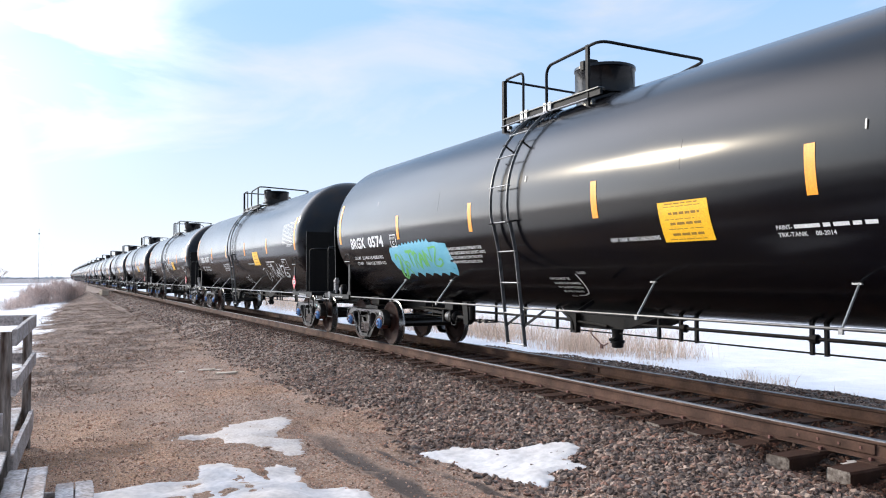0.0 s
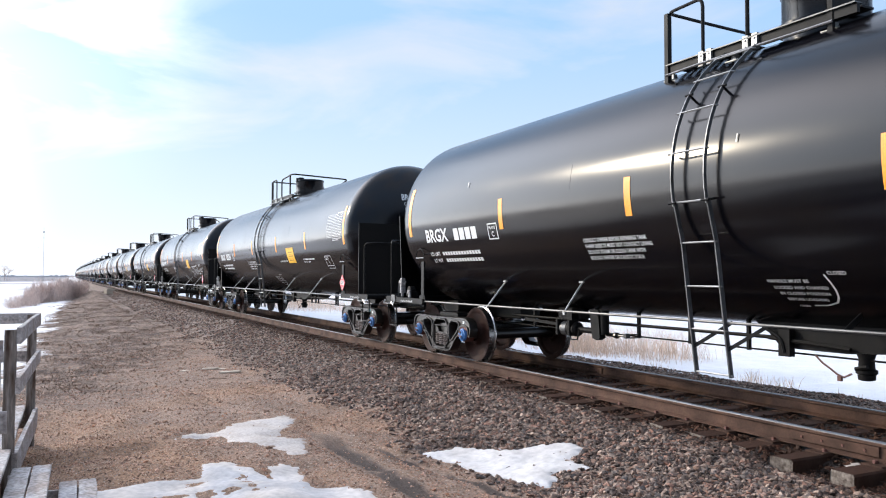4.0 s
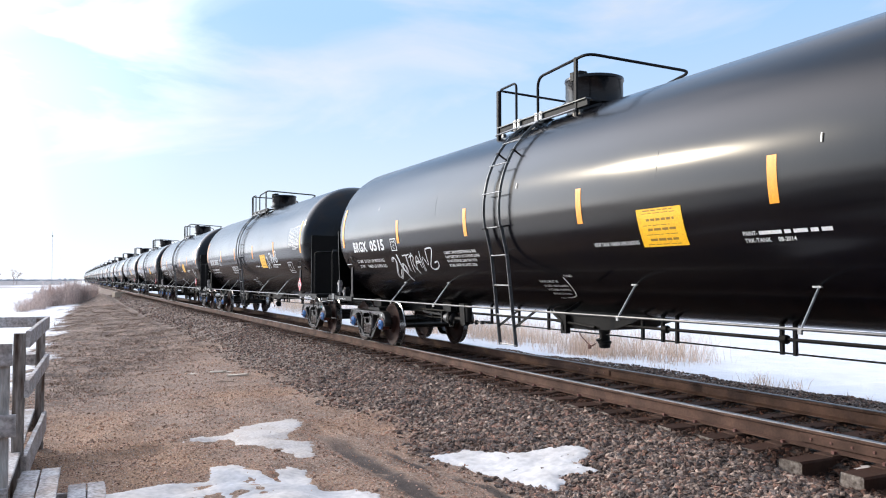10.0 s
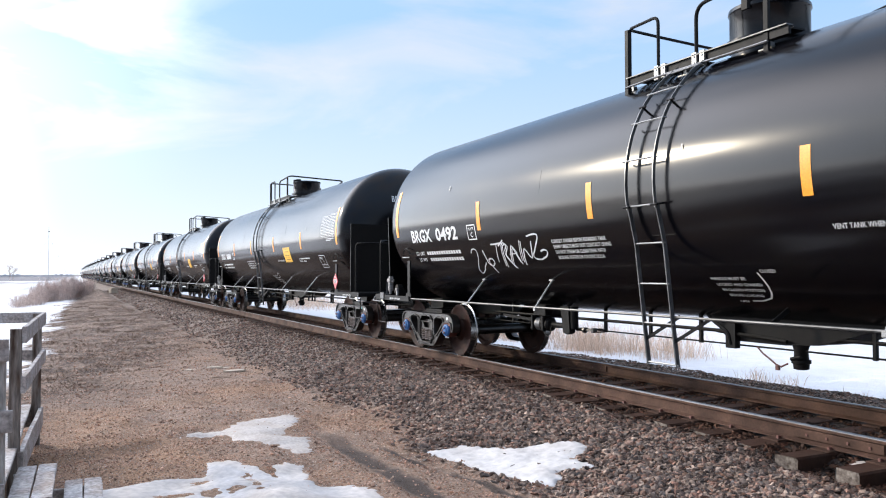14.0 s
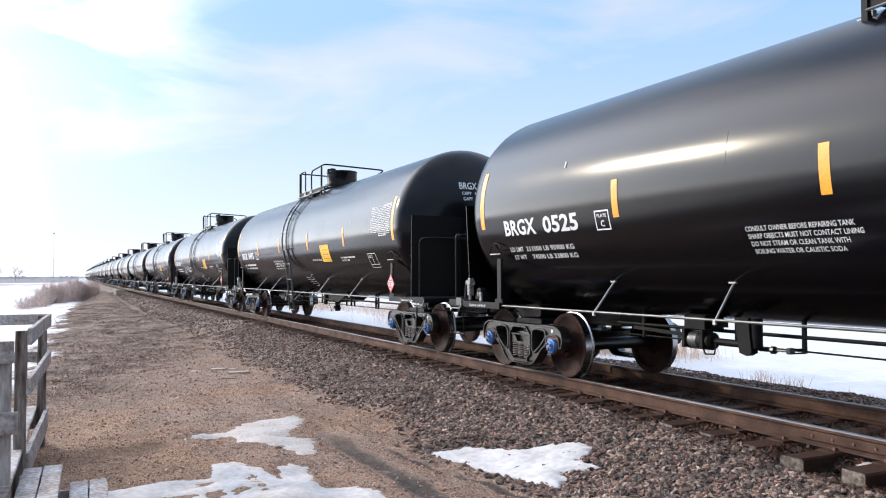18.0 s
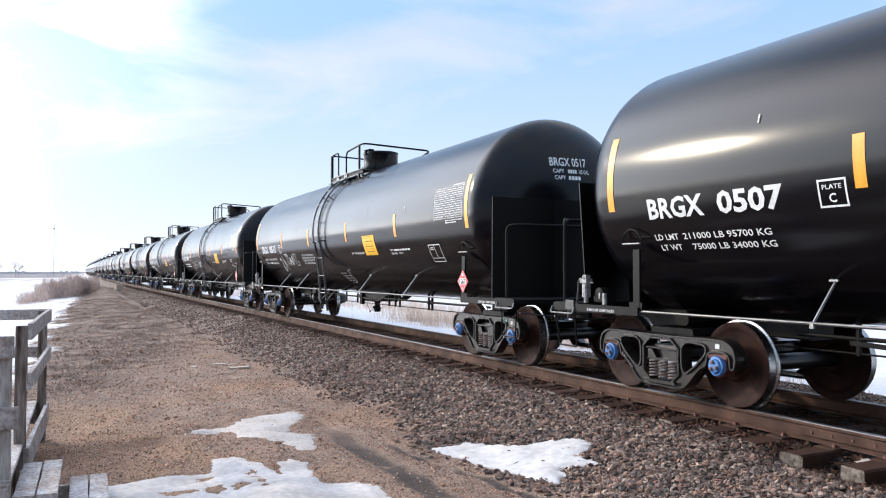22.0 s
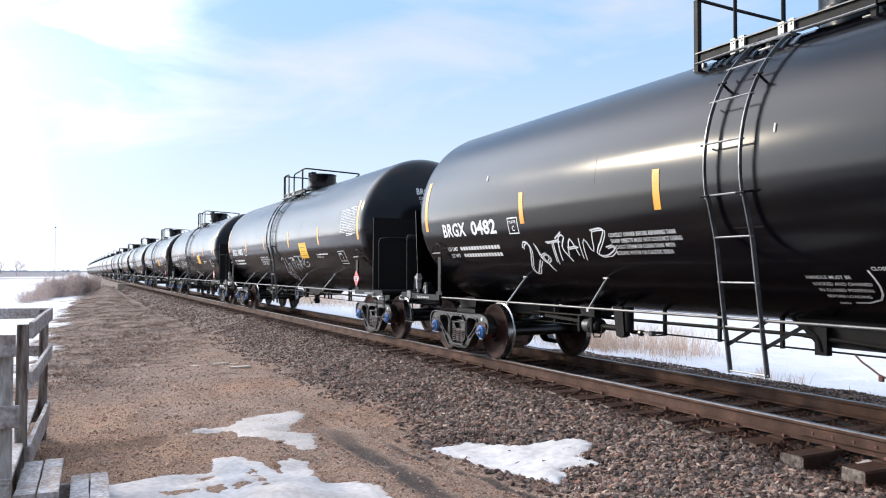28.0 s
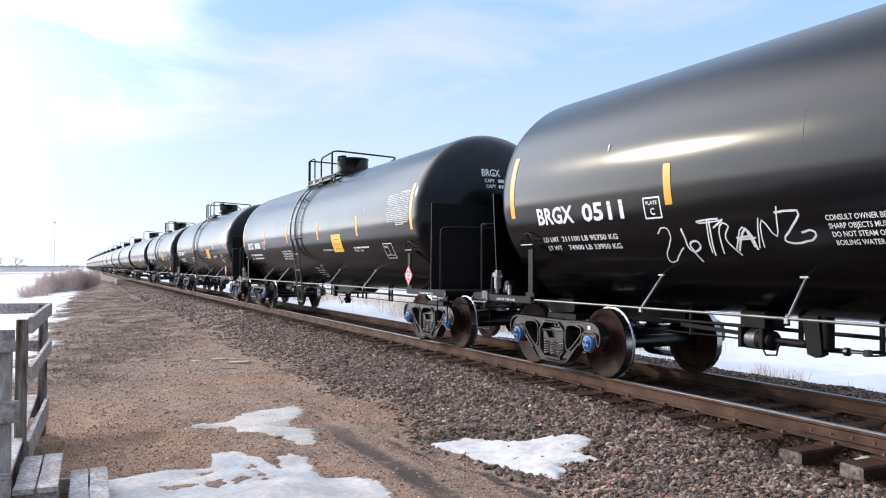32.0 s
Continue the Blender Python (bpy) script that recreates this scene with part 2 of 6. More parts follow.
# rust and oil stain near the rails, deepened for shade under the train
def stain_and_shade_by_rails(m):
    n, l = m.node_tree.nodes, m.node_tree.links
    p = n["Principled BSDF"]
    src = p.inputs["Base Color"].links[0].from_socket
    tc, sp = n.new("ShaderNodeTexCoord"), n.new("ShaderNodeSeparateXYZ")
    l.new(tc.outputs["Object"], sp.inputs[0])
    blot = n.new("ShaderNodeTexNoise")
    blot.inputs["Scale"].default_value, blot.inputs["Detail"].default_value = 2.2, 3
    l.new(tc.outputs["Object"], blot.inputs["Vector"])
    off = n.new("ShaderNodeMath"); off.operation = "MULTIPLY_ADD"
    l.new(blot.outputs["Fac"], off.inputs[0])
    off.inputs[1].default_value = -1.3
    far = n.new("ShaderNodeMath"); far.operation = "ABSOLUTE"
    l.new(sp.outputs["Y"], far.inputs[0])
    l.new(far.outputs[0], off.inputs[2])
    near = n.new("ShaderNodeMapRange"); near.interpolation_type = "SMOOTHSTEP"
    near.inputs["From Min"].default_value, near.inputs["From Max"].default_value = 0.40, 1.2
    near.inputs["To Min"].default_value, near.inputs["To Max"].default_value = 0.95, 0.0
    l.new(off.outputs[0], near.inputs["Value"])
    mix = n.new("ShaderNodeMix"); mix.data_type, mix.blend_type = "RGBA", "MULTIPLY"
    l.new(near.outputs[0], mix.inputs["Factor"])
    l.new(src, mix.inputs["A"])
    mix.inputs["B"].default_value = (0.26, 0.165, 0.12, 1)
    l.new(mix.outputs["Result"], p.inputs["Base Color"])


stain_and_shade_by_rails(M["stone"])
M["pebble"] = material("tan_pebble", (0.375, 0.237, 0.172), 0.9, second=(0.24, 0.15, 0.108), scale=9, amount=0.8, bump=0.003, bump_scale=80, tints=((0.75, 0.75, 0.78), (1.1, 1.0, 0.95), (0.58, 0.57, 0.57), (1.3, 1.27, 1.25), (1.0, 0.95, 0.9), (1.2, 1.0, 0.88), (1.65, 1.62, 1.6), (0.6, 0.58, 0.57)), spec=0.15)
M["wood"] = material("weathered_grey_wood", (0.46, 0.42, 0.40), 0.8, second=(0.25, 0.19, 0.155), scale=4, amount=0.75, bump=0.004, bump_scale=30, per_object=0.12, spec=0.2, fine=(0.5, 1.25))
M["post"] = material("peeling_brown_post", (0.07, 0.041, 0.027), 0.85, second=(0.44, 0.40, 0.36), scale=15, amount=0.55, bump=0.005, bump_scale=40, per_object=0.1, spec=0.2, fine=(0.55, 1.25), stretch=(1, 1, 0.16))
M["pale_post"] = material("bleached_grey_post", (0.43, 0.40, 0.37), 0.85, second=(0.20, 0.155, 0.125), scale=24, amount=0.7, bump=0.005, bump_scale=40, spec=0.2, fine=(0.6, 1.2), stretch=(1, 1, 0.2))
M["snow"] = material("melting_snow", (0.56, 0.53, 0.51), 0.7, second=(0.46, 0.415, 0.385), scale=2.5, amount=0.6, bump=0.01, bump_scale=12, spec=0.2)
M["old_snow"] = material("thin_old_snow", (0.51, 0.47, 0.445), 0.7, second=(0.41, 0.36, 0.32), scale=2.0, amount=0.8, bump=0.008, bump_scale=16, spec=0.2)
M["dirty_snow"] = material("thin_dirty_snow", (0.46, 0.41, 0.375), 0.75, second=(0.35, 0.295, 0.25), scale=2.2, amount=0.7, bump=0.008, bump_scale=30, spec=0.2)
M["print"] = material("dark_print", (0.26, 0.14, 0.01), 0.6, scale=20)
M["pipe"] = material("worn_grey_pipe", (0.10, 0.10, 0.10), 0.42, 0.4, scale=6, second=(0.03, 0.03, 0.03), amount=0.6)
# pale grey puts distance haze into the far woods' colour
M["far"] = material("haze_paled_wood", (0.60, 0.585, 0.59), 0.9, second=(0.48, 0.46, 0.465), scale=0.2)
M["weed"] = material("dead_weed_stems", (0.29, 0.20, 0.15), 0.9, second=(0.15, 0.10, 0.075), scale=2, island=0.4, spec=0.2)
M["straw"] = material("dry_grass_straw", (0.70, 0.53, 0.40), 0.8, second=(0.50, 0.35, 0.25), scale=3, amount=0.7, island=0.3)
M["twig"] = material("bare_twig_bark", (0.62, 0.49, 0.425), 0.85, second=(0.46, 0.355, 0.305), scale=3, amount=0.7, island=0.3)
M["board"] = material("pale_scrap_board", (0.45, 0.37, 0.285), 0.8, scale=8, bump=0.003)


# ---------------------------------------------------------------- mesh helpers
class Shape:
    """Collects vertices and faces for one mesh."""

    def __init__(self):
        self.v, self.f = [], []

    def add(self, verts, faces):
        k = len(self.v)
        self.v += [tuple(p) for p in verts]
        self.f += [tuple(i + k for i in f) for f in faces]
        return self

    def box(self, x0, x1, y0, y1, z0, z1, c=0.0):
        """A box with chamfered edges of width c along its longest axis."""
        if c <= 0:
            vs = [(x, y, z) for x in (x0, x1) for y in (y0, y1) for z in (z0, z1)]
            return self.add(vs, [(0, 1, 3, 2), (4, 6, 7, 5), (0, 4, 5, 1), (2, 3, 7, 6), (0, 2, 6, 4), (1, 5, 7, 3)])
        d = [x1 - x0, y1 - y0, z1 - z0]
        a = d.index(max(d))
        lo, hi = [x0, y0, z0], [x1, y1, z1]
        b, e = [i for i in range(3) if i != a]
        ring = [(lo[b] + c, lo[e]), (hi[b] - c, lo[e]), (hi[b], lo[e] + c), (hi[b], hi[e] - c), (hi[b] - c, hi[e]), (lo[b] + c, hi[e]), (lo[b], hi[e] - c), (lo[b], lo[e] + c)]
        vs = []
        for end in (lo[a], hi[a]):
            for p, q in ring:
                v = [0, 0, 0]
                v[a], v[b], v[e] = end, p, q
                vs.append(v)
        fs = [(i, (i + 1) % 8, 8 + (i + 1) % 8, 8 + i) for i in range(8)] + [tuple(range(7, -1, -1)), tuple(range(8, 16))]
        if a == 1:
            fs = [tuple(reversed(f)) for f in fs]
        return self.add(vs, fs)

    def rod(self, p, q, r, n=8, r2=None):
        return self.tube([p, q], r, n, r2)

    def tube(self, pts, r, n=8, r2=None):
        """A round bar along a line of points."""
        pts = [Vector(p) for p in pts]
        vs, fs = [], []
        up = None
        for i, p in enumerate(pts):
            d = (pts[min(i + 1, len(pts) - 1)] - pts[max(i - 1, 0)]).normalized()
            if up is None:
                up = Vector((0, 0, 1)) if abs(d.z) < 0.9 else Vector((1, 0, 0))
            s = d.cross(up).normalized()
            up = s.cross(d).normalized()
            rr = r if r2 is None else r + (r2 - r) * i / (len(pts) - 1)
            vs += [p + (s * math.cos(a) + up * math.sin(a)) * rr for a in (2 * math.pi * k / n for k in range(n))]
        for i in range(len(pts) - 1):
            fs += [(i * n + k, i * n + (k + 1) % n, (i + 1) * n + (k + 1) % n, (i + 1) * n + k) for k in range(n)]
        fs += [tuple(range(n - 1, -1, -1)), tuple((len(pts) - 1) * n + k for k in range(n))]
        return self.add(vs, fs)

    def bar(self, pts, w, h, up=(0, 0, 1)):
        """A flat bar, w wide and h high, along a line of points."""
        pts = [Vector(p) for p in pts]
        up = Vector(up)
        vs, fs = [], []
        for i, p in enumerate(pts):
            d = (pts[min(i + 1, len(pts) - 1)] - pts[max(i - 1, 0)]).normalized()
            s = d.cross(up).normalized()
            u = s.cross(d).normalized()
            vs += [p + s * a * w / 2 + u * b * h / 2 for a, b in ((-1, -1), (1, -1), (1, 1), (-1, 1))]
        for i in range(len(pts) - 1):
            fs += [(i * 4 + k, i * 4 + (k + 1) % 4, i * 4 + 4 + (k + 1) % 4, i * 4 + 4 + k) for k in range(4)]
        k = len(pts) * 4
        fs += [(3, 2, 1, 0), (k - 4, k - 3, k - 2, k - 1)]
        return self.add(vs, fs)

    def lathe(self, prof, n=24, axis="y", at=(0, 0, 0)):
        """A profile of (along, radius) turned round an axis."""
        vs, fs = [], []
        for a, r in prof:
            for k in range(n):
                c, s = r * math.cos(2 * math.pi * k / n), r * math.sin(2 * math.pi * k / n)
                v = {"x": (a, c, s), "y": (s, a, c), "z": (c, s, a)}[axis]
                vs.append((v[0] + at[0], v[1] + at[1], v[2] + at[2]))
        m = len(prof)
        for i in range(m - 1):
            fs += [(i * n + k, i * n + (k + 1) % n, (i + 1) * n + (k + 1) % n, (i + 1) * n + k) for k in range(n)]
        fs += [tuple(range(n - 1, -1, -1)), tuple((m - 1) * n + k for k in range(n))]
        return self.add(vs, fs)

    def plate(self, ring, thick, axis):
        """A flat outline in the x-z or y-z plane, given a thickness."""
        n = len(ring)
        vs = [Vector(p) for p in ring] + [Vector(p) + Vector(axis) * thick for p in ring]
        return self.add(vs, [tuple(range(n - 1, -1, -1)), tuple(range(n, 2 * n))] + [(i, (i + 1) % n, n + (i + 1) % n, n + i) for i in range(n)])

    def mesh(self, name, mat, smooth=None):
        me = bpy.data.meshes.new(name)
        me.from_pydata(self.v, [], self.f)
        mats = mat if isinstance(mat, (list, tuple)) else [mat]
        for m in mats:
            me.materials.append(m)
        b = bmesh.new()
        b.from_mesh(me)
        bmesh.ops.recalc_face_normals(b, faces=b.faces)
        b.to_mesh(me)
        b.free()
        if smooth is not None:
            me.shade_smooth()
            me.set_sharp_from_angle(angle=radians(smooth))
        return me


def part(name, shape, mat, parent, label="", smooth=35):
    """One mesh object under a thing or under a part."""
    me = shape if isinstance(shape, bpy.types.Mesh) else shape.mesh(name, mat, smooth)
    ob = new(name, me)
    ob.parent = parent
    if label:
        ob["label"] = label
    return ob


def thing(name, label, category, group="", kind="", at=None, shape=None, mat=None, smooth=35):
    """A top-level thing: one mesh, or an Empty that carries its parts."""
    ob = new(name, shape.mesh(name, mat, smooth) if shape else None)
    if at is not None:
        ob.matrix_basis = at
    return tagged(ob, label, category, group, kind)


# ---------------------------------------------------------------- the ground and the track
def bend(x):
    """The slight curve of the line, far off."""
    return 2e-5 * min(x + 10.0, 0.0) ** 2


def ramp(a, pts):
    return float(np.interp(a, [p[0] for p in pts], [p[1] for p in pts]))


NEAR = [(-60, -0.95), (-14, -0.62), (-7, -0.5), (-3.3, -0.47), (-1.85, -0.235), (-1.55, -0.197), (-1.3, -0.212), (-0.9, -0.21), (1.4, -0.205), (2.7, -0.25), (3.5, -0.42), (6, -0.82), (12, -1.0), (40, -1.1)]
FAR = [(-60, -1.15), (-14, -1.0), (-9, -0.84), (-6.6, -0.69), (-3.3, -0.55), (-1.85, -0.25), (-1.5, -0.19), (-1.0, -0.19), (-0.9, -0.205), (1.4, -0.205), (3.1, -0.5), (6, -0.85), (12, -1.0), (40, -1.1)]


def ground_height(x, y):
    w = y - bend(x)
    k = min(max((-11.0 - x) / 10.0, 0.0), 1.0)
    k = k * k * (3 - 2 * k)
    h = ramp(w, NEAR) * (1 - k) + ramp(w, FAR) * k
    off = min(max((abs(w) - 1.6) / 1.5, 0.0), 1.0)
    d = math.hypot(x, y)
    if d < 400:
        h += off * (0.06 * noise.noise((x * 0.45, y * 0.45, 3.0)) + 0.05 * noise.noise((x * 1.9, y * 1.9, 7.0)) + 0.045 * noise.noise((x * 0.8, y * 1.3, 11.0)))
        if d < 40:
            h += off * 0.02 * noise.noise((x * 3.1, y * 3.1, 2.0))
    # the shoulder has slipped from the nearest tie ends
    if x > -5.5 and -2.1 < w < -0.85:
        h -= 0.10 * min((x + 5.5) / 0.4, 1.0) * min((w + 2.1) / 0.7, 1.0) * min((-0.85 - w) / 0.2, 1.0)
    # a low heap of dirt far along the bank
    if -130 < x < -40:
        h += 0.65 * math.exp(-((x + 82) / 15) ** 2 - ((w + 4.1) / 1.0) ** 2)
    # wheel ruts in the dirt
    if x > -14 and -7 < y < -2.6:
        for r, deep in (((y + 4.33) / 0.17, 0.05), ((y + 3.85 - 0.16 * (x + 7.5)) / 0.09, 0.045)):
            h -= deep * math.exp(-r * r) * min(max((x + 10.5) / 1.5, 0), 1)
    # a furrow across the dirt
    if -11 < x < -8.4 and -7.8 < y < -6.1:
        r = (x + 9.62 + 0.40 * (y + 6.3)) / 0.16
        h -= 0.06 * math.exp(-r * r) - 0.03 * math.exp(-(r + 1.8) ** 2)
    return h


def spaced(cuts):
    out = []
    for a, b, step in cuts:
        n = max(int(round((b - a) / step)), 1)
        out += [a + (b - a) * i / n for i in range(n)]
    return out + [cuts[-1][1]]


gx = spaced([(-4000, -1500, 400), (-1500, -400, 100), (-400, -120, 20), (-120, -50, 4), (-50, -24, 1.2), (-24, -16, 0.35), (-16, -3, 0.10), (-3, 0, 0.3), (0, 10, 0.8), (10, 60, 8), (60, 400, 60), (400, 3000, 400)])
gy = spaced([(-3000, -400, 400), (-400, -60, 50), (-60, -16, 4), (-16, -9, 0.7), (-9, -2.5, 0.10), (-2.5, 4, 0.16), (4, 12, 0.5), (12, 40, 3), (40, 160, 20), (160, 600, 80), (600, 4000, 400)])
gv = [(x, y, ground_height(x, y)) for x in gx for y in gy]
ny = len(gy)
gf = [(i * ny + j, (i + 1) * ny + j, (i + 1) * ny + j + 1, i * ny + j + 1) for i in range(len(gx) - 1) for j in range(ny - 1)]
gm = bpy.data.meshes.new("ground")
gm.from_pydata(gv, [], gf)
gm.shade_smooth()


def ground_material():
    m = bpy.data.materials.new("gravel_dirt_and_snow")
    m.use_nodes = True
    n, l = m.node_tree.nodes, m.node_tree.links
    p = n["Principled BSDF"]
    p.inputs["Specular IOR Level"].default_value = 0.2
    tc = n.new("ShaderNodeTexCoord")
    sp = n.new("ShaderNodeSeparateXYZ")
    l.new(tc.outputs["Object"], sp.inputs[0])

    def math_(op, a, b=None, c=None):
        q = n.new("ShaderNodeMath")
        q.operation = op
        for i, s in enumerate((a, b, c)):
            if s is None:
                continue
            if isinstance(s, (int, float)):
                q.inputs[i].default_value = s
            else:
                l.new(s, q.inputs[i])
        return q.outputs[0]

    def tex(scale, detail=5.0, rough=0.55, kind="ShaderNodeTexNoise"):
        q = n.new(kind)
        q.inputs["Scale"].default_value = scale
        if kind == "ShaderNodeTexNoise":
            q.inputs["Detail"].default_value, q.inputs["Roughness"].default_value = detail, rough
            l.new(tc.outputs["Object"], q.inputs["Vector"])
            return q.outputs["Fac"]
        l.new(tc.outputs["Object"], q.inputs["Vector"])
        return q

    def step(a, lo, hi, t0=0.0, t1=1.0):
        q = n.new("ShaderNodeMapRange")
        q.inputs["From Min"].default_value, q.inputs["From Max"].default_value = lo, hi
        q.inputs["To Min"].default_value, q.inputs["To Max"].default_value = t0, t1
        l.new(a, q.inputs["Value"])
        return q.outputs[0]

    def mix(f, a, b, how="MIX"):
        q = n.new("ShaderNodeMix")
        q.data_type, q.blend_type = "RGBA", how
        if isinstance(f, float):
            q.inputs["Factor"].default_value = f
        else:
            l.new(f, q.inputs["Factor"])
        for s, k in ((a, "A"), (b, "B")):
            if isinstance(s, tuple):
                q.inputs[k].default_value = (*s, 1)
            else:
                l.new(s, q.inputs[k])
        return q.outputs["Result"]

    x, y = sp.outputs["X"], sp.outputs["Y"]
    mm = math_("MINIMUM", math_("ADD", x, 10.0), 0.0)
    w = math_("SUBTRACT", y, math_("MULTIPLY", math_("MULTIPLY", mm, mm), 2e-5))
    big, mid, fine = tex(0.35), tex(1.7), tex(9.0)
    # ballast: crushed stone of many tints
    vor = tex(17.0, kind="ShaderNodeTexVoronoi")
    tint = n.new("ShaderNodeSeparateColor")
    l.new(vor.outputs["Color"], tint.inputs[0])
    stone = mix(tint.outputs[0], (0.235, 0.174, 0.142), (0.45, 0.338, 0.275))
    # shade in the gaps between stones is put in as a darker colour
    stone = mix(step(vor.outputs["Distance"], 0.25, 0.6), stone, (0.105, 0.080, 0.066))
    # stone turns paler and more even farther along the line
    stone = mix(step(x, -11.0, -22.0, 0.0, 0.7), stone, mix(step(fine, 0.35, 0.65), (0.36, 0.275, 0.225), (0.25, 0.19, 0.155)))
    # dirt: pale tan fines with pebbles
    grit = tex(38.0, 4.0, 0.7)
    dirt = mix(step(mid, 0.35, 0.65), (0.355, 0.238, 0.175), (0.195, 0.129, 0.095))
    dirt = mix(step(fine, 0.42, 0.62), dirt, (0.315, 0.225, 0.172))
    dirt = mix(step(big, 0.5, 0.62, 0.0, 0.5), dirt, (0.40, 0.226, 0.126))
    dirt = mix(1.0, dirt, mix(step(grit, 0.35, 0.65), (0.58, 0.56, 0.54), (1.22, 1.2, 1.18)), "MULTIPLY")
    peb = tex(42.0, kind="ShaderNodeTexVoronoi")
    ptint = n.new("ShaderNodeSeparateColor")
    l.new(peb.outputs["Color"], ptint.inputs[0])
    lone = math_("MULTIPLY", step(peb.outputs["Distance"], 0.42, 0.28), step(ptint.outputs[1], 0.45, 0.55))
    dirt = mix(lone, dirt, mix(ptint.outputs[0], (0.13, 0.095, 0.077), (0.50, 0.42, 0.36)))
    # dead matted weeds on the bank
    weeds = mix(step(math_("ADD", math_("MULTIPLY", tex(7.0), 0.6), math_("MULTIPLY", tex(1.3), 0.4)), 0.45, 0.57), (0.098, 0.067, 0.052), (0.305, 0.212, 0.160))
    weeds = mix(1.0, weeds, mix(step(grit, 0.3, 0.7), (0.7, 0.68, 0.66), (1.1, 1.1, 1.1)), "MULTIPLY")
    edge = math_("ADD", x, math_("MULTIPLY", math_("SUBTRACT", mid, 0.5), 6.0))
    bank = step(math_("ADD", edge, math_("MULTIPLY", w, 2.79)), -30.6, -36.4)
    soil = mix(bank, dirt, weeds)
    jag = math_("ADD", w, math_("MULTIPLY", math_("SUBTRACT", mid, 0.5), 0.9))
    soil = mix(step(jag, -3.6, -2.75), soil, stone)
    # oily dark stone between and just outside the rails, deepened for the train's shade
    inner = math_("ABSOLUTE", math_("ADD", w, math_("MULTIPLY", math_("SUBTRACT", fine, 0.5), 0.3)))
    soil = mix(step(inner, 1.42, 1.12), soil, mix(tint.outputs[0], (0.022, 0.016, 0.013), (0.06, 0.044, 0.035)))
    # damp dark soil in the ruts
    wander = math_("MULTIPLY", math_("SUBTRACT", mid, 0.5), 0.35)
    ruts = ((math_("ADD", w, 4.33), 0.17, -9.6, -8.6), (math_("ADD", math_("ADD", w, 3.85), math_("MULTIPLY", math_("ADD", x, 7.5), -0.16)), 0.075, -8.7, -8.1))
    for line_, width_, x0_, x1_ in ruts:
        near_ = math_("ABSOLUTE", math_("ADD", line_, wander))
        wet = math_("MULTIPLY", math_("MULTIPLY", step(near_, width_, width_ * 0.5), step(tex(2.6), 0.30, 0.46)), step(x, x0_, x1_))
        soil = mix(wet, soil, (0.082, 0.062, 0.052))
    # snow fields on both sides
    sj = math_("ADD", w, math_("MULTIPLY", math_("SUBTRACT", mid, 0.5), 1.6))
    right = step(math_("ADD", sj, step(x, -17.0, -7.0, 1.2, 0.0)), 2.85, 3.15)
    lw = math_("ADD", math_("ADD", w, math_("MULTIPLY", math_("SUBTRACT", big, 0.5), 3.0)), math_("MULTIPLY", math_("SUBTRACT", mid, 0.5), 2.2))
    lw = math_("ADD", lw, math_("MINIMUM", math_("MULTIPLY", math_("ADD", x, 30.0), 0.03), 0.0))
    left = math_("MAXIMUM", math_("MULTIPLY", step(lw, -7.55, -8.1), step(x, -16.0, -19.0)), step(lw, -24.0, -26.0))
    cover = math_("MAXIMUM", right, left)
    # bare stubble shows through the far fields
    far = step(w, -25.0, -60.0)
    field = n.new("ShaderNodeMapping")
    field.inputs["Scale"].default_value = (0.014, 0.06, 1)
    l.new(tc.outputs["Object"], field.inputs[0])
    fn = n.new("ShaderNodeTexNoise")
    fn.inputs["Scale"].default_value = 1.0
    l.new(field.outputs[0], fn.inputs["Vector"])
    stubble = math_("MULTIPLY", math_("MULTIPLY", step(w, -9.0, -14.0), step(x, -90.0, -150.0)), step(fn.outputs["Fac"], 0.52, 0.62, 0.0, 0.6))
    stubble = math_("MAXIMUM", stubble, math_("MULTIPLY", far, step(fn.outputs["Fac"], 0.47, 0.53)))
    # a ploughed field lies bare beyond the snow
    plough = math_("MULTIPLY", step(math_("ADD", x, math_("MULTIPLY", math_("SUBTRACT", big, 0.5), 40.0)), -320.0, -350.0), step(w, -5.0, -12.0))
    stubble = math_("MAXIMUM", stubble, plough)
    cover = math_("MULTIPLY", cover, math_("SUBTRACT", 1.0, stubble))
    snow = mix(step(mid, 0.3, 0.7), (0.72, 0.69, 0.675), (0.62, 0.595, 0.59))
    soil = mix(plough, soil, (0.22, 0.20, 0.20))
    colour = mix(cover, soil, snow)
    l.new(colour, p.inputs["Base Color"])
    l.new(step(cover, 0.0, 1.0, 0.9, 0.55), p.inputs["Roughness"])
    b = n.new("ShaderNodeBump")
    b.inputs["Strength"].default_value, b.inputs["Distance"].default_value = 1.0, 0.05
    stones = math_("MULTIPLY", step(jag, -3.3, -3.0), step(vor.outputs["Distance"], 0.0, 0.6, 1.0, 0.0))
    rough = math_("ADD", math_("ADD", math_("MULTIPLY", fine, 0.6), math_("MULTIPLY", grit, 0.5)), math_("MULTIPLY", lone, 0.6))
    l.new(math_("MULTIPLY", math_("ADD", stones, rough), step(cover, 0.0, 1.0, 1.0, 0.25)), b.inputs["Height"])
    l.new(b.outputs[0], p.inputs["Normal"])
    return m


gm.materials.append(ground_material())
ground = tagged(new("ground", gm), "tan dirt, grey ballast and snowy fields beside the railway", "ground", kind="structure")

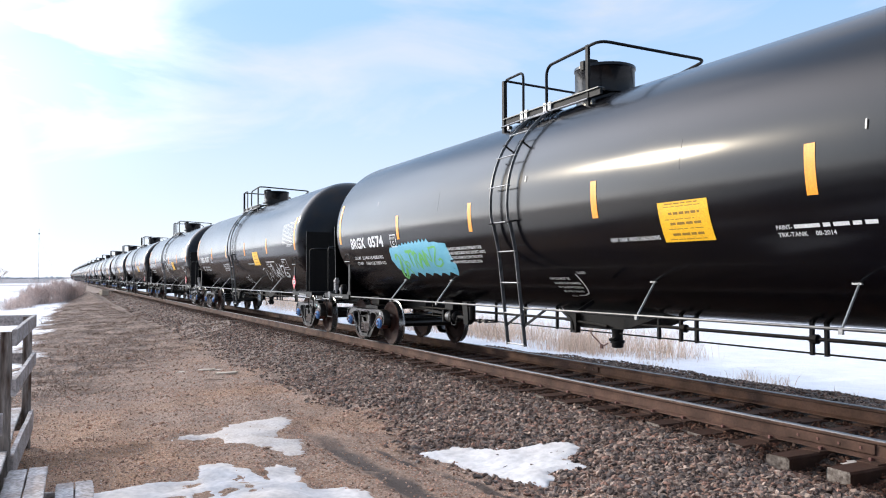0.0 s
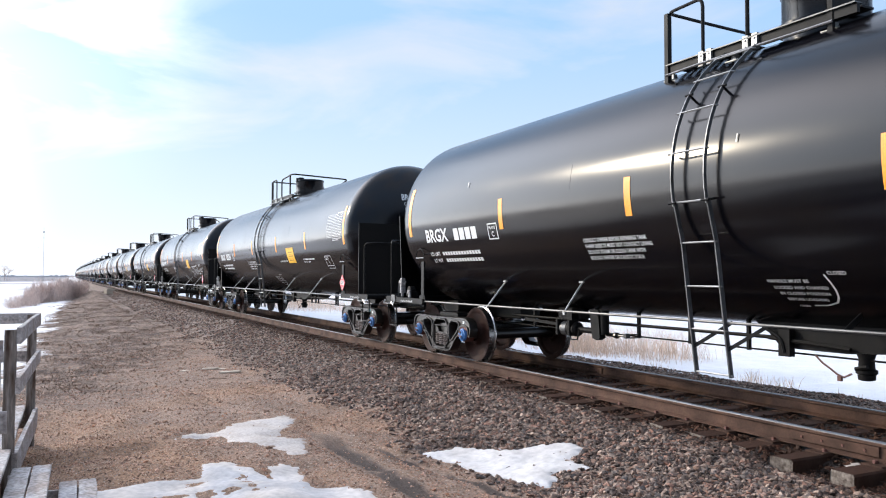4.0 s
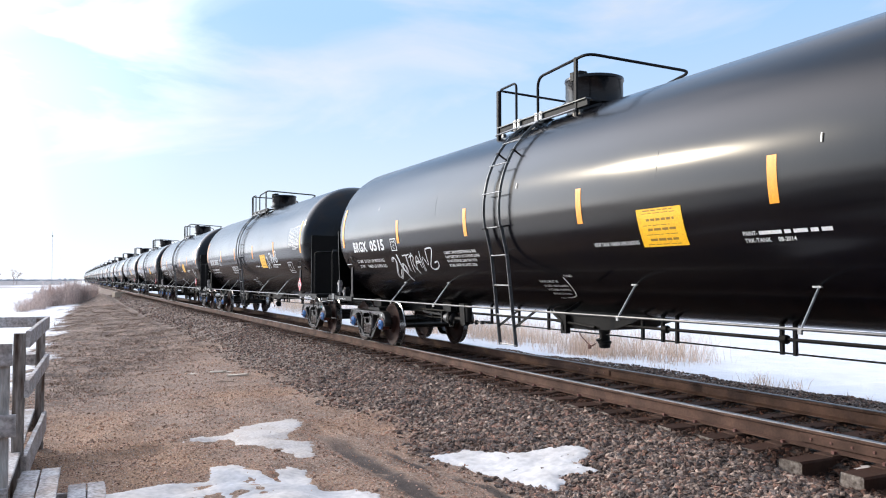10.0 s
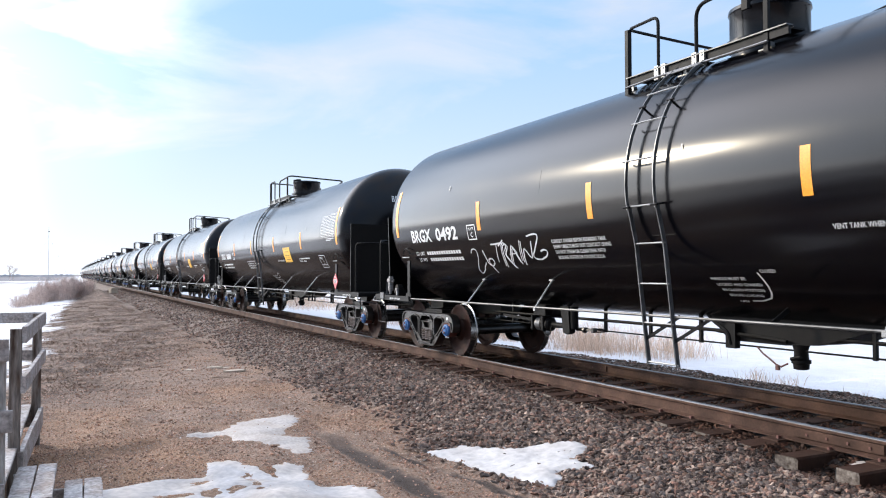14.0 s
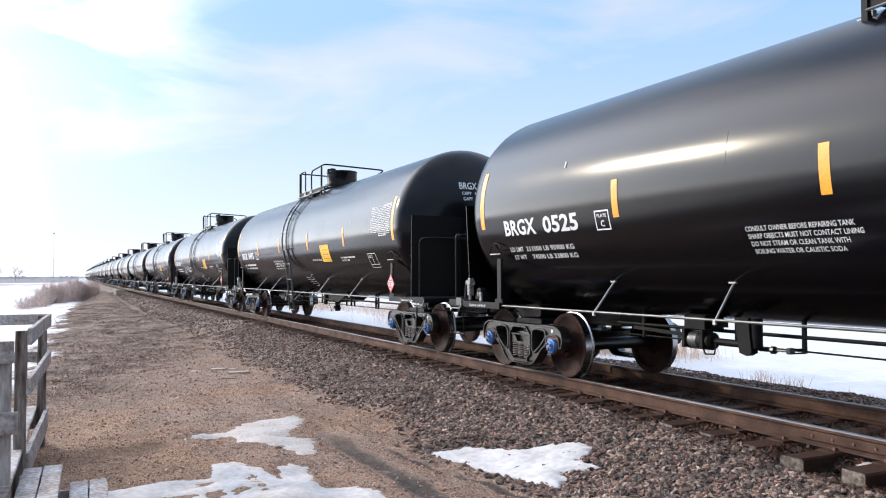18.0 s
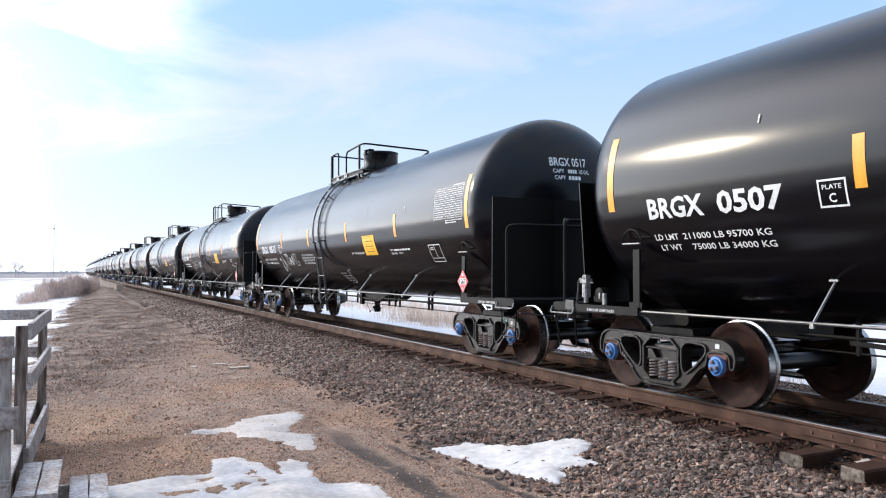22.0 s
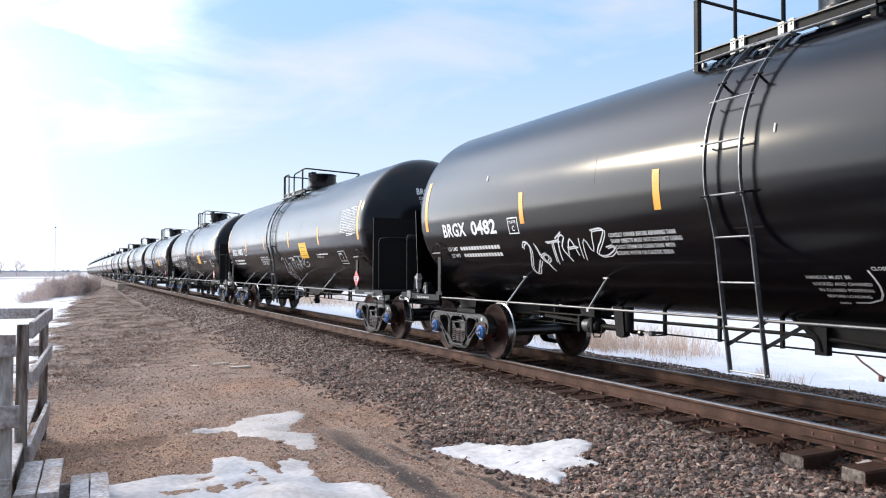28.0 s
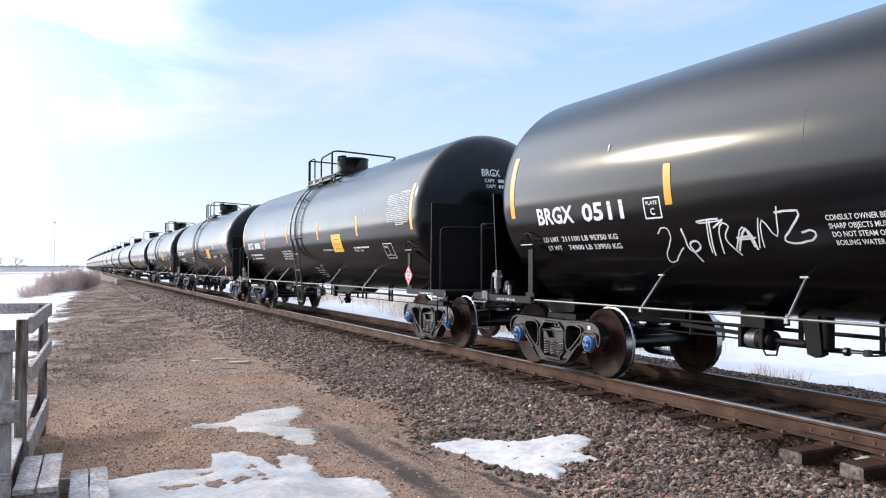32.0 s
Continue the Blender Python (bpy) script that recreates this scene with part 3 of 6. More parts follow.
# rails: a foot, a thin web and a rounded head
RAIL = [(-0.075, -0.172), (0.075, -0.172), (0.075, -0.160), (0.014, -0.142), (0.010, -0.045), (0.037, -0.034), (0.037, -0.008), (0.030, 0.0), (-0.030, 0.0), (-0.037, -0.008), (-0.037, -0.034), (-0.010, -0.045), (-0.014, -0.142), (-0.075, -0.160)]
rail_x = spaced([(-1600, -400, 50), (-400, -100, 12), (-100, 20, 6), (20, 120, 50)])


def rail_line(y):
    s, n = Shape(), len(RAIL)
    vs = [(x, bend(x) + y + a, b) for x in rail_x for a, b in RAIL]
    fs = [(i * n + k, i * n + (k + 1) % n, (i + 1) * n + (k + 1) % n, (i + 1) * n + k) for i in range(len(rail_x) - 1) for k in range(n)]
    s.add(vs, fs)
    me = s.mesh("rail", [M["rail_side"], M["rail_top"]], 30)
    for q in me.polygons:
        if q.center.z > -0.012:
            q.material_index = 1
    return me


for y in (-0.755, 0.755):
    ob = thing("rail", "rusty steel rail with a polished head, spiked to timber ties", "rail", group="rails of the track", kind="structure")
    part("rail_bar", rail_line(y), None, ob)
    for jx in (-5.03,) if y < 0 else (-10.9,):
        part("joint_bar", Shape().box(jx - 0.46, jx + 0.46, y - 0.034, y - 0.012, -0.135, -0.045, 0.006), M["rail_side"], ob, "bolted steel joint bar", None)
        for k in range(4):
            part("joint_bolt", Shape().rod((jx - 0.33 + k * 0.22, y - 0.046, -0.09), (jx - 0.33 + k * 0.22, y - 0.03, -0.09), 0.013, 6), M["bolt"], ob, smooth=None)


# ---------------------------------------------------------------- the tank cars
from mathutils.geometry import tessellate_polygon

R, ZC = 1.53, 2.45       # tank radius and the height of its axis
PITCH = 18.85            # from coupler to coupler
TRUCK = 7.30             # truck centres off the middle of the car
WR = 0.457               # wheel radius


def on_tank(u, deg, out=0.0):
    a = radians(deg)
    return (u, -(R + out) * math.cos(a), ZC + (R + out) * math.sin(a))


def angle_at(z):
    return math.degrees(math.asin((z - ZC) / R))


def patch(u0, u1, z0, z1, out=0.004, nu=1, nz=6, skew=0.0):
    """A sheet that lies on the tank's near side."""
    s = Shape()
    a0, a1 = angle_at(z0), angle_at(z1)
    for k, o in enumerate((out, 0.0015)):
        s.v += [on_tank(u0 + (u1 - u0) * i / nu + skew * j / nz, a0 + (a1 - a0) * j / nz, o) for i in range(nu + 1) for j in range(nz + 1)]
    m = nz + 1
    for i in range(nu):
        for j in range(nz):
            s.f.append((i * m + j, i * m + j + 1, (i + 1) * m + j + 1, (i + 1) * m + j))
    return s


GLYPHS = {}


def letters(text, height, bold=0.0, width=None):
    """The flat mesh of a line of writing, in x and y, in metres; its left end and baseline at 0."""
    if (text, bold) not in GLYPHS:
        c = bpy.data.curves.new("writing", "FONT")
        c.body, c.size, c.offset, c.resolution_u = text, 1.0, bold, 2
        ob = bpy.data.objects.new("writing", c)
        scene.collection.objects.link(ob)
        bpy.context.view_layer.update()
        me = bpy.data.meshes.new_from_object(ob.evaluated_get(bpy.context.evaluated_depsgraph_get()))
        bpy.data.objects.remove(ob)
        GLYPHS[text, bold] = [tuple(v.co) for v in me.vertices], [tuple(q.vertices) for q in me.polygons]
        bpy.data.meshes.remove(me)
    vs, fs = GLYPHS[text, bold]
    k = height / 0.70
    x0 = min(v[0] for v in vs)
    wide = (max(v[0] for v in vs) - x0) * k
    sx = k * (width / wide if width else 1.0)
    return [((v[0] - x0) * sx, v[1] * k) for v in vs], fs


# fleet numbers, load limits and light weights as far as they can be read
NUMBERS = {0: "0574", 1: "0577", 2: "0587", 4: "0524", 5: "0495", 6: "0508", 7: "0510", 8: "0515", 9: "0505", 10: "0522", 11: "0492", 13: "0523", 14: "0525",
           15: "0493", 16: "0491", 17: "0507", 18: "0517", 19: "0489", 20: "0484", 22: "0482", 23: "0483", 24: "0487", 25: "0511"}
LOADS = {1: ("211300 LB 95800 KG", "74700 LB 33900 KG"), 10: ("211300 LB 95800 KG", "74700 LB 33900 KG"), 13: ("211500 LB 95900 KG", "74500 LB 33800 KG"), 18: ("211400 LB 95850 KG", "74600 LB 33850 KG"), 25: ("211100 LB 95750 KG", "74900 LB 33950 KG"),
         14: ("211500 LB 95900 KG", "74500 LB 33800 KG"), 17: ("211000 LB 95700 KG", "75000 LB 34000 KG"), 24: ("211200 LB 95750 KG", "74800 LB 33950 KG"),
         0: ("211400 LB 95850 KG", "74600 LB 33850 KG"), 2: ("211700 LB 96000 KG", "74300 LB 33700 KG"), 8: ("211200 LB 95750 KG", "74800 LB 33950 KG"),
         **dict.fromkeys((5, 6, 9), ("211300 LB 95800 KG", "74700 LB 33900 KG"))}
for text in ("LD LMT", "LT WT", "CAPY", "US GAL", "BRGX", *[t for pair in LOADS.values() for t in pair]):
    letters(text, 1, 0.015)
letters("BRGX", 1, 0.03), letters("LD LMT", 1, 0.015)
for text in NUMBERS.values():
    letters(text, 1, 0.03), letters("BRGX " + text, 1, 0.015)


def stencil(lines, out=0.003):
    """Lines of writing laid on the tank: (text, u, z of the baseline, height, width, bold)."""
    s = Shape()
    for text, u, z, h, wide, bold in lines:
        vs, fs = letters(text, h, bold, wide)
        a = angle_at(z)
        s.add([on_tank(u + x, a + math.degrees(y / R), out) for x, y in vs], fs)
    return s


def stroke(pts, w, out=0.003):
    """A painted line of width w on the tank, through points (u, z)."""
    s = Shape()
    ends = [Vector((u, angle_at(z) * math.pi / 180 * R)) for u, z in pts]
    q = [ends[0]]
    for a, b in zip(ends, ends[1:]):
        n = max(int(abs(b.y - a.y) / 0.05), 1)
        q += [a.lerp(b, (i + 1) / n) for i in range(n)]
    ring = []
    for i, p in enumerate(q):
        d = (q[min(i + 1, len(q) - 1)] - q[max(i - 1, 0)])
        d = d.normalized() if d.length else Vector((1, 0))
        side = Vector((-d.y, d.x)) * w / 2
        ring += [p + side, p - side]
    s.v = [on_tank(p.x, math.degrees(p.y / R), out) for p in ring]
    s.f = [(2 * i, 2 * i + 1, 2 * i + 3, 2 * i + 2) for i in range(len(q) - 1)]
    return s


def tank_shape(n=72):
    steps = [radians(d) for d in (89.5, 84, 78, 70, 60, 50, 40, 30, 20, 12, 5)]
    prof = [(-7.76 - 0.85 * math.sin(a), R * math.cos(a)) for a in steps]
    prof += [(u, R) for u in (-7.76, -4.9, -1.6, 1.6, 4.9, 7.64)]
    prof += [(7.64 + 0.74 * math.sin(a), R * math.cos(a)) for a in reversed(steps)]
    return Shape().lathe(prof, n, "x", (0, 0, ZC))


def smooth_ring(pts, times=2):
    """Rounds a closed outline."""
    for _ in range(times):
        out = []
        for (a, b), (c, d) in zip(pts, pts[1:] + pts[:1]):
            out += [(a * 0.8 + c * 0.2, b * 0.8 + d * 0.2), (a * 0.2 + c * 0.8, b * 0.2 + d * 0.8)]
        pts = out
    return pts


def inset(ring, k):
    out = []
    n = len(ring)
    area = sum(ring[i][0] * ring[(i + 1) % n][1] - ring[(i + 1) % n][0] * ring[i][1] for i in range(n))
    k = k if area > 0 else -k
    for i in range(n):
        d = Vector(ring[(i + 1) % n]) - Vector(ring[i - 1])
        d.normalize()
        out.append((ring[i][0] - d.y * k, ring[i][1] + d.x * k))
    return out


def side_frame(y):
    """A cast side frame: a rounded plate with raised lips, two openings and a window for the springs."""
    half = [(0.0, 0.735), (0.40, 0.735), (0.75, 0.745), (0.97, 0.74), (1.10, 0.68), (1.15, 0.55), (1.12, 0.42), (1.04, 0.42), (1.03, 0.585), (0.75, 0.585), (0.735, 0.43), (0.62, 0.385), (0.42, 0.17), (0.31, 0.125), (0.0, 0.125)]
    outer = smooth_ring(half + [(-a, b) for a, b in reversed(half[1:-1])], 2)[::-1]
    holes = [smooth_ring([(m * a, b) for a, b in ((0.36, 0.66), (0.70, 0.65), (0.70, 0.57), (0.53, 0.42), (0.40, 0.33), (0.36, 0.38))], 2) for m in (-1, 1)]
    holes.append(smooth_ring([(-0.28, 0.665), (0.28, 0.665), (0.28, 0.205), (-0.28, 0.205)], 1))
    s = Shape()
    out = -1 if y < 0 else 1
    levels = [(y - out * 0.07, 0.0), (y + out * 0.06, 0.0), (y + out * 0.075, 0.008), (y + out * 0.075, 0.026), (y + out * 0.048, 0.032)]
    flat, base = [], []
    for r, ring in enumerate([outer] + holes):
        n, k, top = len(ring), len(s.v), len(levels) - 1
        for depth, ins in levels:
            s.v += [(a, depth, b) for a, b in inset(ring, -ins if r else ins)]
        for lv in range(top):
            s.f += [(k + lv * n + i, k + lv * n + (i + 1) % n, k + (lv + 1) * n + (i + 1) % n, k + (lv + 1) * n + i) for i in range(n)]
        flat.append([Vector((s.v[k + top * n + i][0], s.v[k + top * n + i][2], 0)) for i in range(n)])
        base += [k + top * n + i for i in range(n)]
    s.f += [tuple(base[i] for i in t) for t in tessellate_polygon(flat)]
    # the lip of the spring seat
    f = y + out * 0.075
    s.box(-0.27, 0.27, min(f, f + out * 0.03), max(f, f + out * 0.03), 0.175, 0.205)
    return s


def wheel_shape(side):
    """A freight wheel: tread with flange on the inner side, dished plate and hub."""
    q = side
    prof = [(0.06 * q, 0.11), (0.10 * q, 0.11), (0.10 * q, 0.15), (0.045 * q, 0.19), (0.03 * q, 0.34), (0.055 * q, 0.385), (0.062 * q, 0.40), (0.066 * q, WR - 0.012), (0.060 * q, WR - 0.004)]
    prof += [(-0.035 * q, WR + 0.002), (-0.045 * q, WR + 0.024), (-0.062 * q, WR + 0.024), (-0.07 * q, WR), (-0.07 * q, 0.40), (-0.03 * q, 0.37), (-0.03 * q, 0.18), (-0.07 * q, 0.14), (-0.07 * q, 0.11)]
    me = Shape().lathe(prof, 40, "y").mesh("wheel", [M["wheel"], M["tread"]], 40)
    for f in me.polygons:
        c = f.center
        r = math.hypot(c.x, c.z)
        if r > WR - 0.003 and abs(c.y) < 0.058:
            f.material_index = 1
    return me


def spring_shape(x, y, z0, z1, r=0.055, wire=0.017, turns=5):
    n = turns * 9
    return Shape().tube([(x + r * math.cos(2 * math.pi * i / 9), y + r * math.sin(2 * math.pi * i / 9), z0 + (z1 - z0) * i / n) for i in range(n + 1)], wire, 5)


MESH = {}
for key, q in (("wheel_near", -1), ("wheel_far", 1)):
    MESH[key] = wheel_shape(q)
MESH["axle"] = Shape().lathe([(-1.02, 0.075), (-0.84, 0.08), (-0.70, 0.10), (-0.5, 0.09), (0.5, 0.09), (0.70, 0.10), (0.84, 0.08), (1.02, 0.075)], 14, "y").mesh("axle", M["grime"], 40)
s = Shape().lathe([(0.0, 0.108), (-0.04, 0.108), (-0.052, 0.100), (-0.056, 0.080), (-0.070, 0.074), (-0.078, 0.066), (-0.08, 0.03), (-0.082, 0.028)], 24, "y")
blue_faces = len(s.f)
for k in range(3):
    s.lathe([(-0.06, 0.021), (-0.094, 0.021), (-0.097, 0.016)], 6, "y", (0.043 * math.cos(2.094 * k), 0, 0.043 * math.sin(2.094 * k)))
MESH["cap"] = s.mesh("bearing_cap", [M["blue"], M["bolt"]], 40)
for f in MESH["cap"].polygons:
    f.material_index = int(f.index >= blue_faces)
MESH["far_wheels"] = Shape().lathe([(-0.82, WR - 0.01), (-0.69, WR), (-0.68, 0.1), (0.68, 0.1), (0.69, WR), (0.82, WR - 0.01)], 16, "y").mesh("wheelset", M["wheel"], 40)
MESH["frame_near"] = side_frame(-1.0).mesh("side_frame", M["grime"], 30)
MESH["frame_far"] = side_frame(1.0).mesh("side_frame", M["grime"], 30)


def add_wheelset(car, u, detail):
    if not detail:
        ws = part("wheelset", MESH["far_wheels"], None, car, "rusty steel wheelset")
        ws.location = (u, 0, WR)
        return ws
    ws = part("wheelset", MESH["axle"], None, car, "rusty steel wheelset with blue bearing caps")
    ws.matrix_basis = pose(u, 0, WR)
    for key, y in (("wheel_near", -0.755), ("wheel_far", 0.755)):
        part("wheel", MESH[key], None, ws).location = (0, y, 0)
    if detail:
        cap = part("bearing_cap", MESH["cap"], None, ws, "blue bearing end cap")
        cap.location = (0, -1.05, 0)
    return ws


def add_truck(car, u, detail):
    for key in ("frame_near", "frame_far"):
        part("side_frame", MESH[key], None, car, "cast steel truck side frame").location = (u, 0, 0)
    if not detail:
        return
    part("truck_bolster", Shape().box(u - 0.24, u + 0.24, -0.985, 0.985, 0.45, 0.60, 0.03).box(u - 0.27, u + 0.27, -1.04, 1.04, 0.425, 0.45), M["grime"], car)
    part("bolster_lip", Shape().box(u - 0.26, u + 0.26, -1.06, -0.97, 0.555, 0.575, 0.005), M["grime"], car)
    for q in (-1, 1):
        part("friction_wedge", Shape().plate([(u + q * 0.245, -1.045, 0.545), (u + q * 0.17, -1.045, 0.545), (u + q * 0.10, -1.045, 0.452), (u + q * 0.245, -1.045, 0.452)], 0.06, (0, 1, 0)), M["grime"], car, "worn steel friction wedge", None)
    for k in (-0.16, 0.0, 0.16):
        part("coil_spring", spring_shape(u + k, -1.01, 0.215, 0.42, 0.058, 0.0115, 6), M["spring"], car)
    for q in (-1, 1):
        part("bearing_adapter", Shape().box(u + q * 0.889 - 0.13, u + q * 0.889 + 0.13, -1.075, -0.93, WR + 0.06, WR + 0.125, 0.02).lathe([(-1.06, 0.122), (-0.92, 0.122)], 18, "y", (u + q * 0.889, 0, WR)), M["adapter"], car, "rusty red bearing housing")
    q = 1 if u > 0 else -1
    letters_ = Shape()
    for i in range(7):
        t0, t1 = i / 7 + 0.02, (i + 0.75) / 7
        letters_.bar([(u + q * (0.49 + 0.20 * t), -1.052, 0.295 + 0.17 * t) for t in (t0, t1)], 0.012, 0.042, (0, 1, 0))
    part("cast_mark", letters_, M["galv"], car, "worn raised casting marks", None)
    part("sticker", Shape().box(u + 0.84, u + 0.90, -1.056, -1.048, 0.635, 0.685), M["sticker"], car, "pale paper sticker", None)
    if u > 0:
        part("inspection_dot", Shape().lathe([(-1.056, 0.028), (-1.048, 0.028)], 14, "y", (u + 0.70, 0, 0.69)), M["teal"], car, "teal painted dot", None)


def ring_path(pts, r=0.07, n=4):
    """Rounds the corners of a bent pipe."""
    pts = [Vector(p) for p in pts]
    out = [pts[0]]
    for a, b, c in zip(pts, pts[1:], pts[2:]):
        d, e = (a - b), (c - b)
        k = min(r, d.length * 0.45, e.length * 0.45)
        p, q = b + d.normalized() * k, b + e.normalized() * k
        out += [p * (1 - t) ** 2 + b * 2 * t * (1 - t) + q * t * t for t in (i / n for i in range(n + 1))]
    return out + [pts[-1]]


STRIPES = [-7.61, -4.397, -1.577, 1.521, 4.499, 7.544]
PAINT = {}
PAINT["plate_sign"] = stencil([("PLATE", -4.765, 2.145, 0.040, 0.185, 0.01), ("C", -4.71, 2.035, 0.075, None, 0.02)])
for bar in ([(-4.80, 2.00), (-4.80, 2.22)], [(-4.54, 2.00), (-4.54, 2.22)], [(-4.809, 2.00), (-4.531, 2.00)], [(-4.809, 2.22), (-4.531, 2.22)]):
    q = stroke(bar, 0.018)
    PAINT["plate_sign"].add(q.v, q.f)
PAINT["repair_notice"] = stencil([
    ("CONSULT OWNER BEFORE REPAIRING TANK", -2.54, 1.865, 0.050, 1.16, 0.012),
    ("SHARP OBJECTS MUST NOT CONTACT LINING", -2.53, 1.795, 0.050, 1.21, 0.012),
    ("DO NOT STEAM OR CLEAN TANK WITH", -2.52, 1.725, 0.050, 1.05, 0.012),
    ("BOILING WATER OR CAUSTIC SODA", -2.51, 1.655, 0.050, 0.98, 0.012)])
PAINT["vent_notice"] = stencil([("VENT TANK WHEN UNLOADING", 1.69, 1.835, 0.047, 0.84, 0.012)])
PAINT["paint_record"] = stencil([("PAINT-", 4.05, 1.855, 0.042, 0.17, 0.012), ("TRK-TANK", 4.05, 1.79, 0.042, 0.31, 0.012), ("08-2014", 4.44, 1.79, 0.042, 0.20, 0.012)])
for u0, u1 in ((4.24, 4.50), (4.53, 4.60), (4.63, 4.78), (4.81, 4.89), (4.92, 5.03)):
    q = stroke([(u0, 1.874), (u1, 1.874)], 0.036)
    PAINT["paint_record"].add(q.v, q.f)
PAINT["handle_notice"] = stencil([
    ("HANDLE MUST BE", 0.0, 1.395, 0.040, 0.46, 0.012), ("LOCKED AND CHAINED", 0.03, 1.335, 0.040, 0.59, 0.012),
    ("IN CLOSED POSITION", 0.05, 1.28, 0.040, 0.54, 0.012), ("BEFORE LOADING", 0.08, 1.225, 0.040, 0.44, 0.012),
    ("CLOSED", 0.70, 1.47, 0.038, 0.19, 0.012), ("OPEN", 0.14, 1.165, 0.032, 0.11, 0.012)])
q = stroke([(0.66, 1.47), (0.68, 1.40), (0.68, 1.33), (0.65, 1.265), (0.59, 1.215), (0.46, 1.185), (0.31, 1.18)], 0.020)
PAINT["handle_arrow"] = q
PAINT["test_record"] = stroke([(5.885, 1.92), (6.352, 1.92)], 0.016)
for bar in ([(5.885, 1.92), (5.885, 1.63)], [(6.352, 1.92), (6.352, 1.63)], [(5.885, 1.63), (6.352, 1.63)], [(6.12, 1.92), (6.12, 1.69)], [(5.885, 1.69), (6.352, 1.69)], [(5.935, 1.87), (6.07, 1.87)], [(5.935, 1.84), (6.07, 1.84)]):
    q = stroke(bar, 0.014)
    PAINT["test_record"].add(q.v, q.f)
PAINT["specification_table"] = Shape()
for i in range(8):
    z = 2.34 + i * 0.074
    q = stroke([(6.34, z), (7.40, z)], 0.0055)
    PAINT["specification_table"].add(q.v, q.f)
for u, a in ((6.34, 0), (6.75, 0), (6.965, 0), (7.18, 0), (7.40, 0)):
    q = stroke([(u, 2.34), (u, 2.858)], 0.005)
    PAINT["specification_table"].add(q.v, q.f)
trng = random.Random(4)
for i in range(7):
    for u0, u1 in ((6.37, 6.71), (6.78, 6.935), (6.995, 7.15), (7.21, 7.37)):
        u = u0
        while u < u1 - 0.02:
            e = min(u + trng.uniform(0.03, 0.07), u1)
            q = stroke([(u, 2.377 + i * 0.074), (e, 2.377 + i * 0.074)], 0.010)
            PAINT["specification_table"].add(q.v, q.f)
            u = e + 0.012
for z, u0, u1 in ((2.885, 7.0, 7.40), (2.30, 6.78, 7.40), (2.265, 6.78, 7.18)):
    u = u0
    while u < u1 - 0.02:
        e = min(u + trng.uniform(0.04, 0.09), u1)
        q = stroke([(u, z), (e, z)], 0.016)
        PAINT["specification_table"].add(q.v, q.f)
        u = e + 0.014
PLACARD_TEXT = Shape()
for z, u0, u1, w in ((2.19, 2.70, 3.2, 0.012), (2.16, 2.68, 3.22, 0.008), (2.09, 2.74, 3.18, 0.027), (2.03, 2.68, 3.1, 0.008), (1.985, 2.74, 3.18, 0.027), (1.93, 2.70, 3.2, 0.008), (1.875, 2.74, 3.18, 0.027), (1.825, 2.68, 3.2, 0.008)):
    u = u0
    while u < u1 - 0.02:
        e = min(u + trng.uniform(0.05, 0.12), u1)
        q = stroke([(u, z), (e, z)], w, 0.0065)
        PLACARD_TEXT.add(q.v, q.f)
        u = e + 0.018


def head_point(y, z, out=0.005):
    """On the front head of the tank."""
    k = max(1 - (y * y + (z - ZC) ** 2) / (R * R), 0.0)
    return (7.64 + 0.74 * math.sqrt(k) + out, y, z)


def head_writing(lines):
    s = Shape()
    for text, y, z, h, wide in lines:
        vs, fs = letters(text, h, 0.015, wide)
        s.add([head_point(y + a, z + b) for a, b in vs], fs)
    return s


def diamond(cx, cy, cz, r, normal):
    """A diamond-shaped placard on a plate: ring, field, number, in a plane facing -y or +x."""
    def at(a, b, o):
        return (cx + a, cy - o, cz + b) if normal == "y" else (cx + o, cy + a, cz + b)
    def dia(k, o):
        return [at(0, -k, o), at(k, 0, o), at(0, k, o), at(-k, 0, o)]
    base, rim, num = Shape(), Shape(), Shape()
    base.add(dia(r, 0.0) + dia(r, 0.008), [(0, 1, 2, 3), (4, 5, 6, 7)] + [(i, (i + 1) % 4, 4 + (i + 1) % 4, 4 + i) for i in range(4)])
    k, j = r * 0.90, r * 0.86
    rim.add(dia(k, 0.010) + dia(j, 0.010), [(i, (i + 1) % 4, 4 + (i + 1) % 4, 4 + i) for i in range(4)])
    w, h = r * 0.60, r * 0.26
    rim.add([at(-w, -h, 0.010), at(w, -h, 0.010), at(w, h, 0.010), at(-w, h, 0.010)], [(0, 1, 2, 3)])
    rim.add([at(-0.03, r * 0.45, 0.010), at(0.03, r * 0.45, 0.010), at(0.012, r * 0.68, 0.010), at(0.0, r * 0.74, 0.010), at(-0.012, r * 0.66, 0.010)], [(0, 1, 2, 3, 4)])
    vs, fs = letters("3", r * 0.22, 0.01)
    rim.add([at(a - 0.012, b - r * 0.72, 0.011) for a, b in vs], fs)
    vs, fs = letters("1267", r * 0.40, 0.02, r * 1.08)
    num.add([at(a - r * 0.54, b - r * 0.20, 0.012) for a, b in vs], fs)
    return base, rim, num


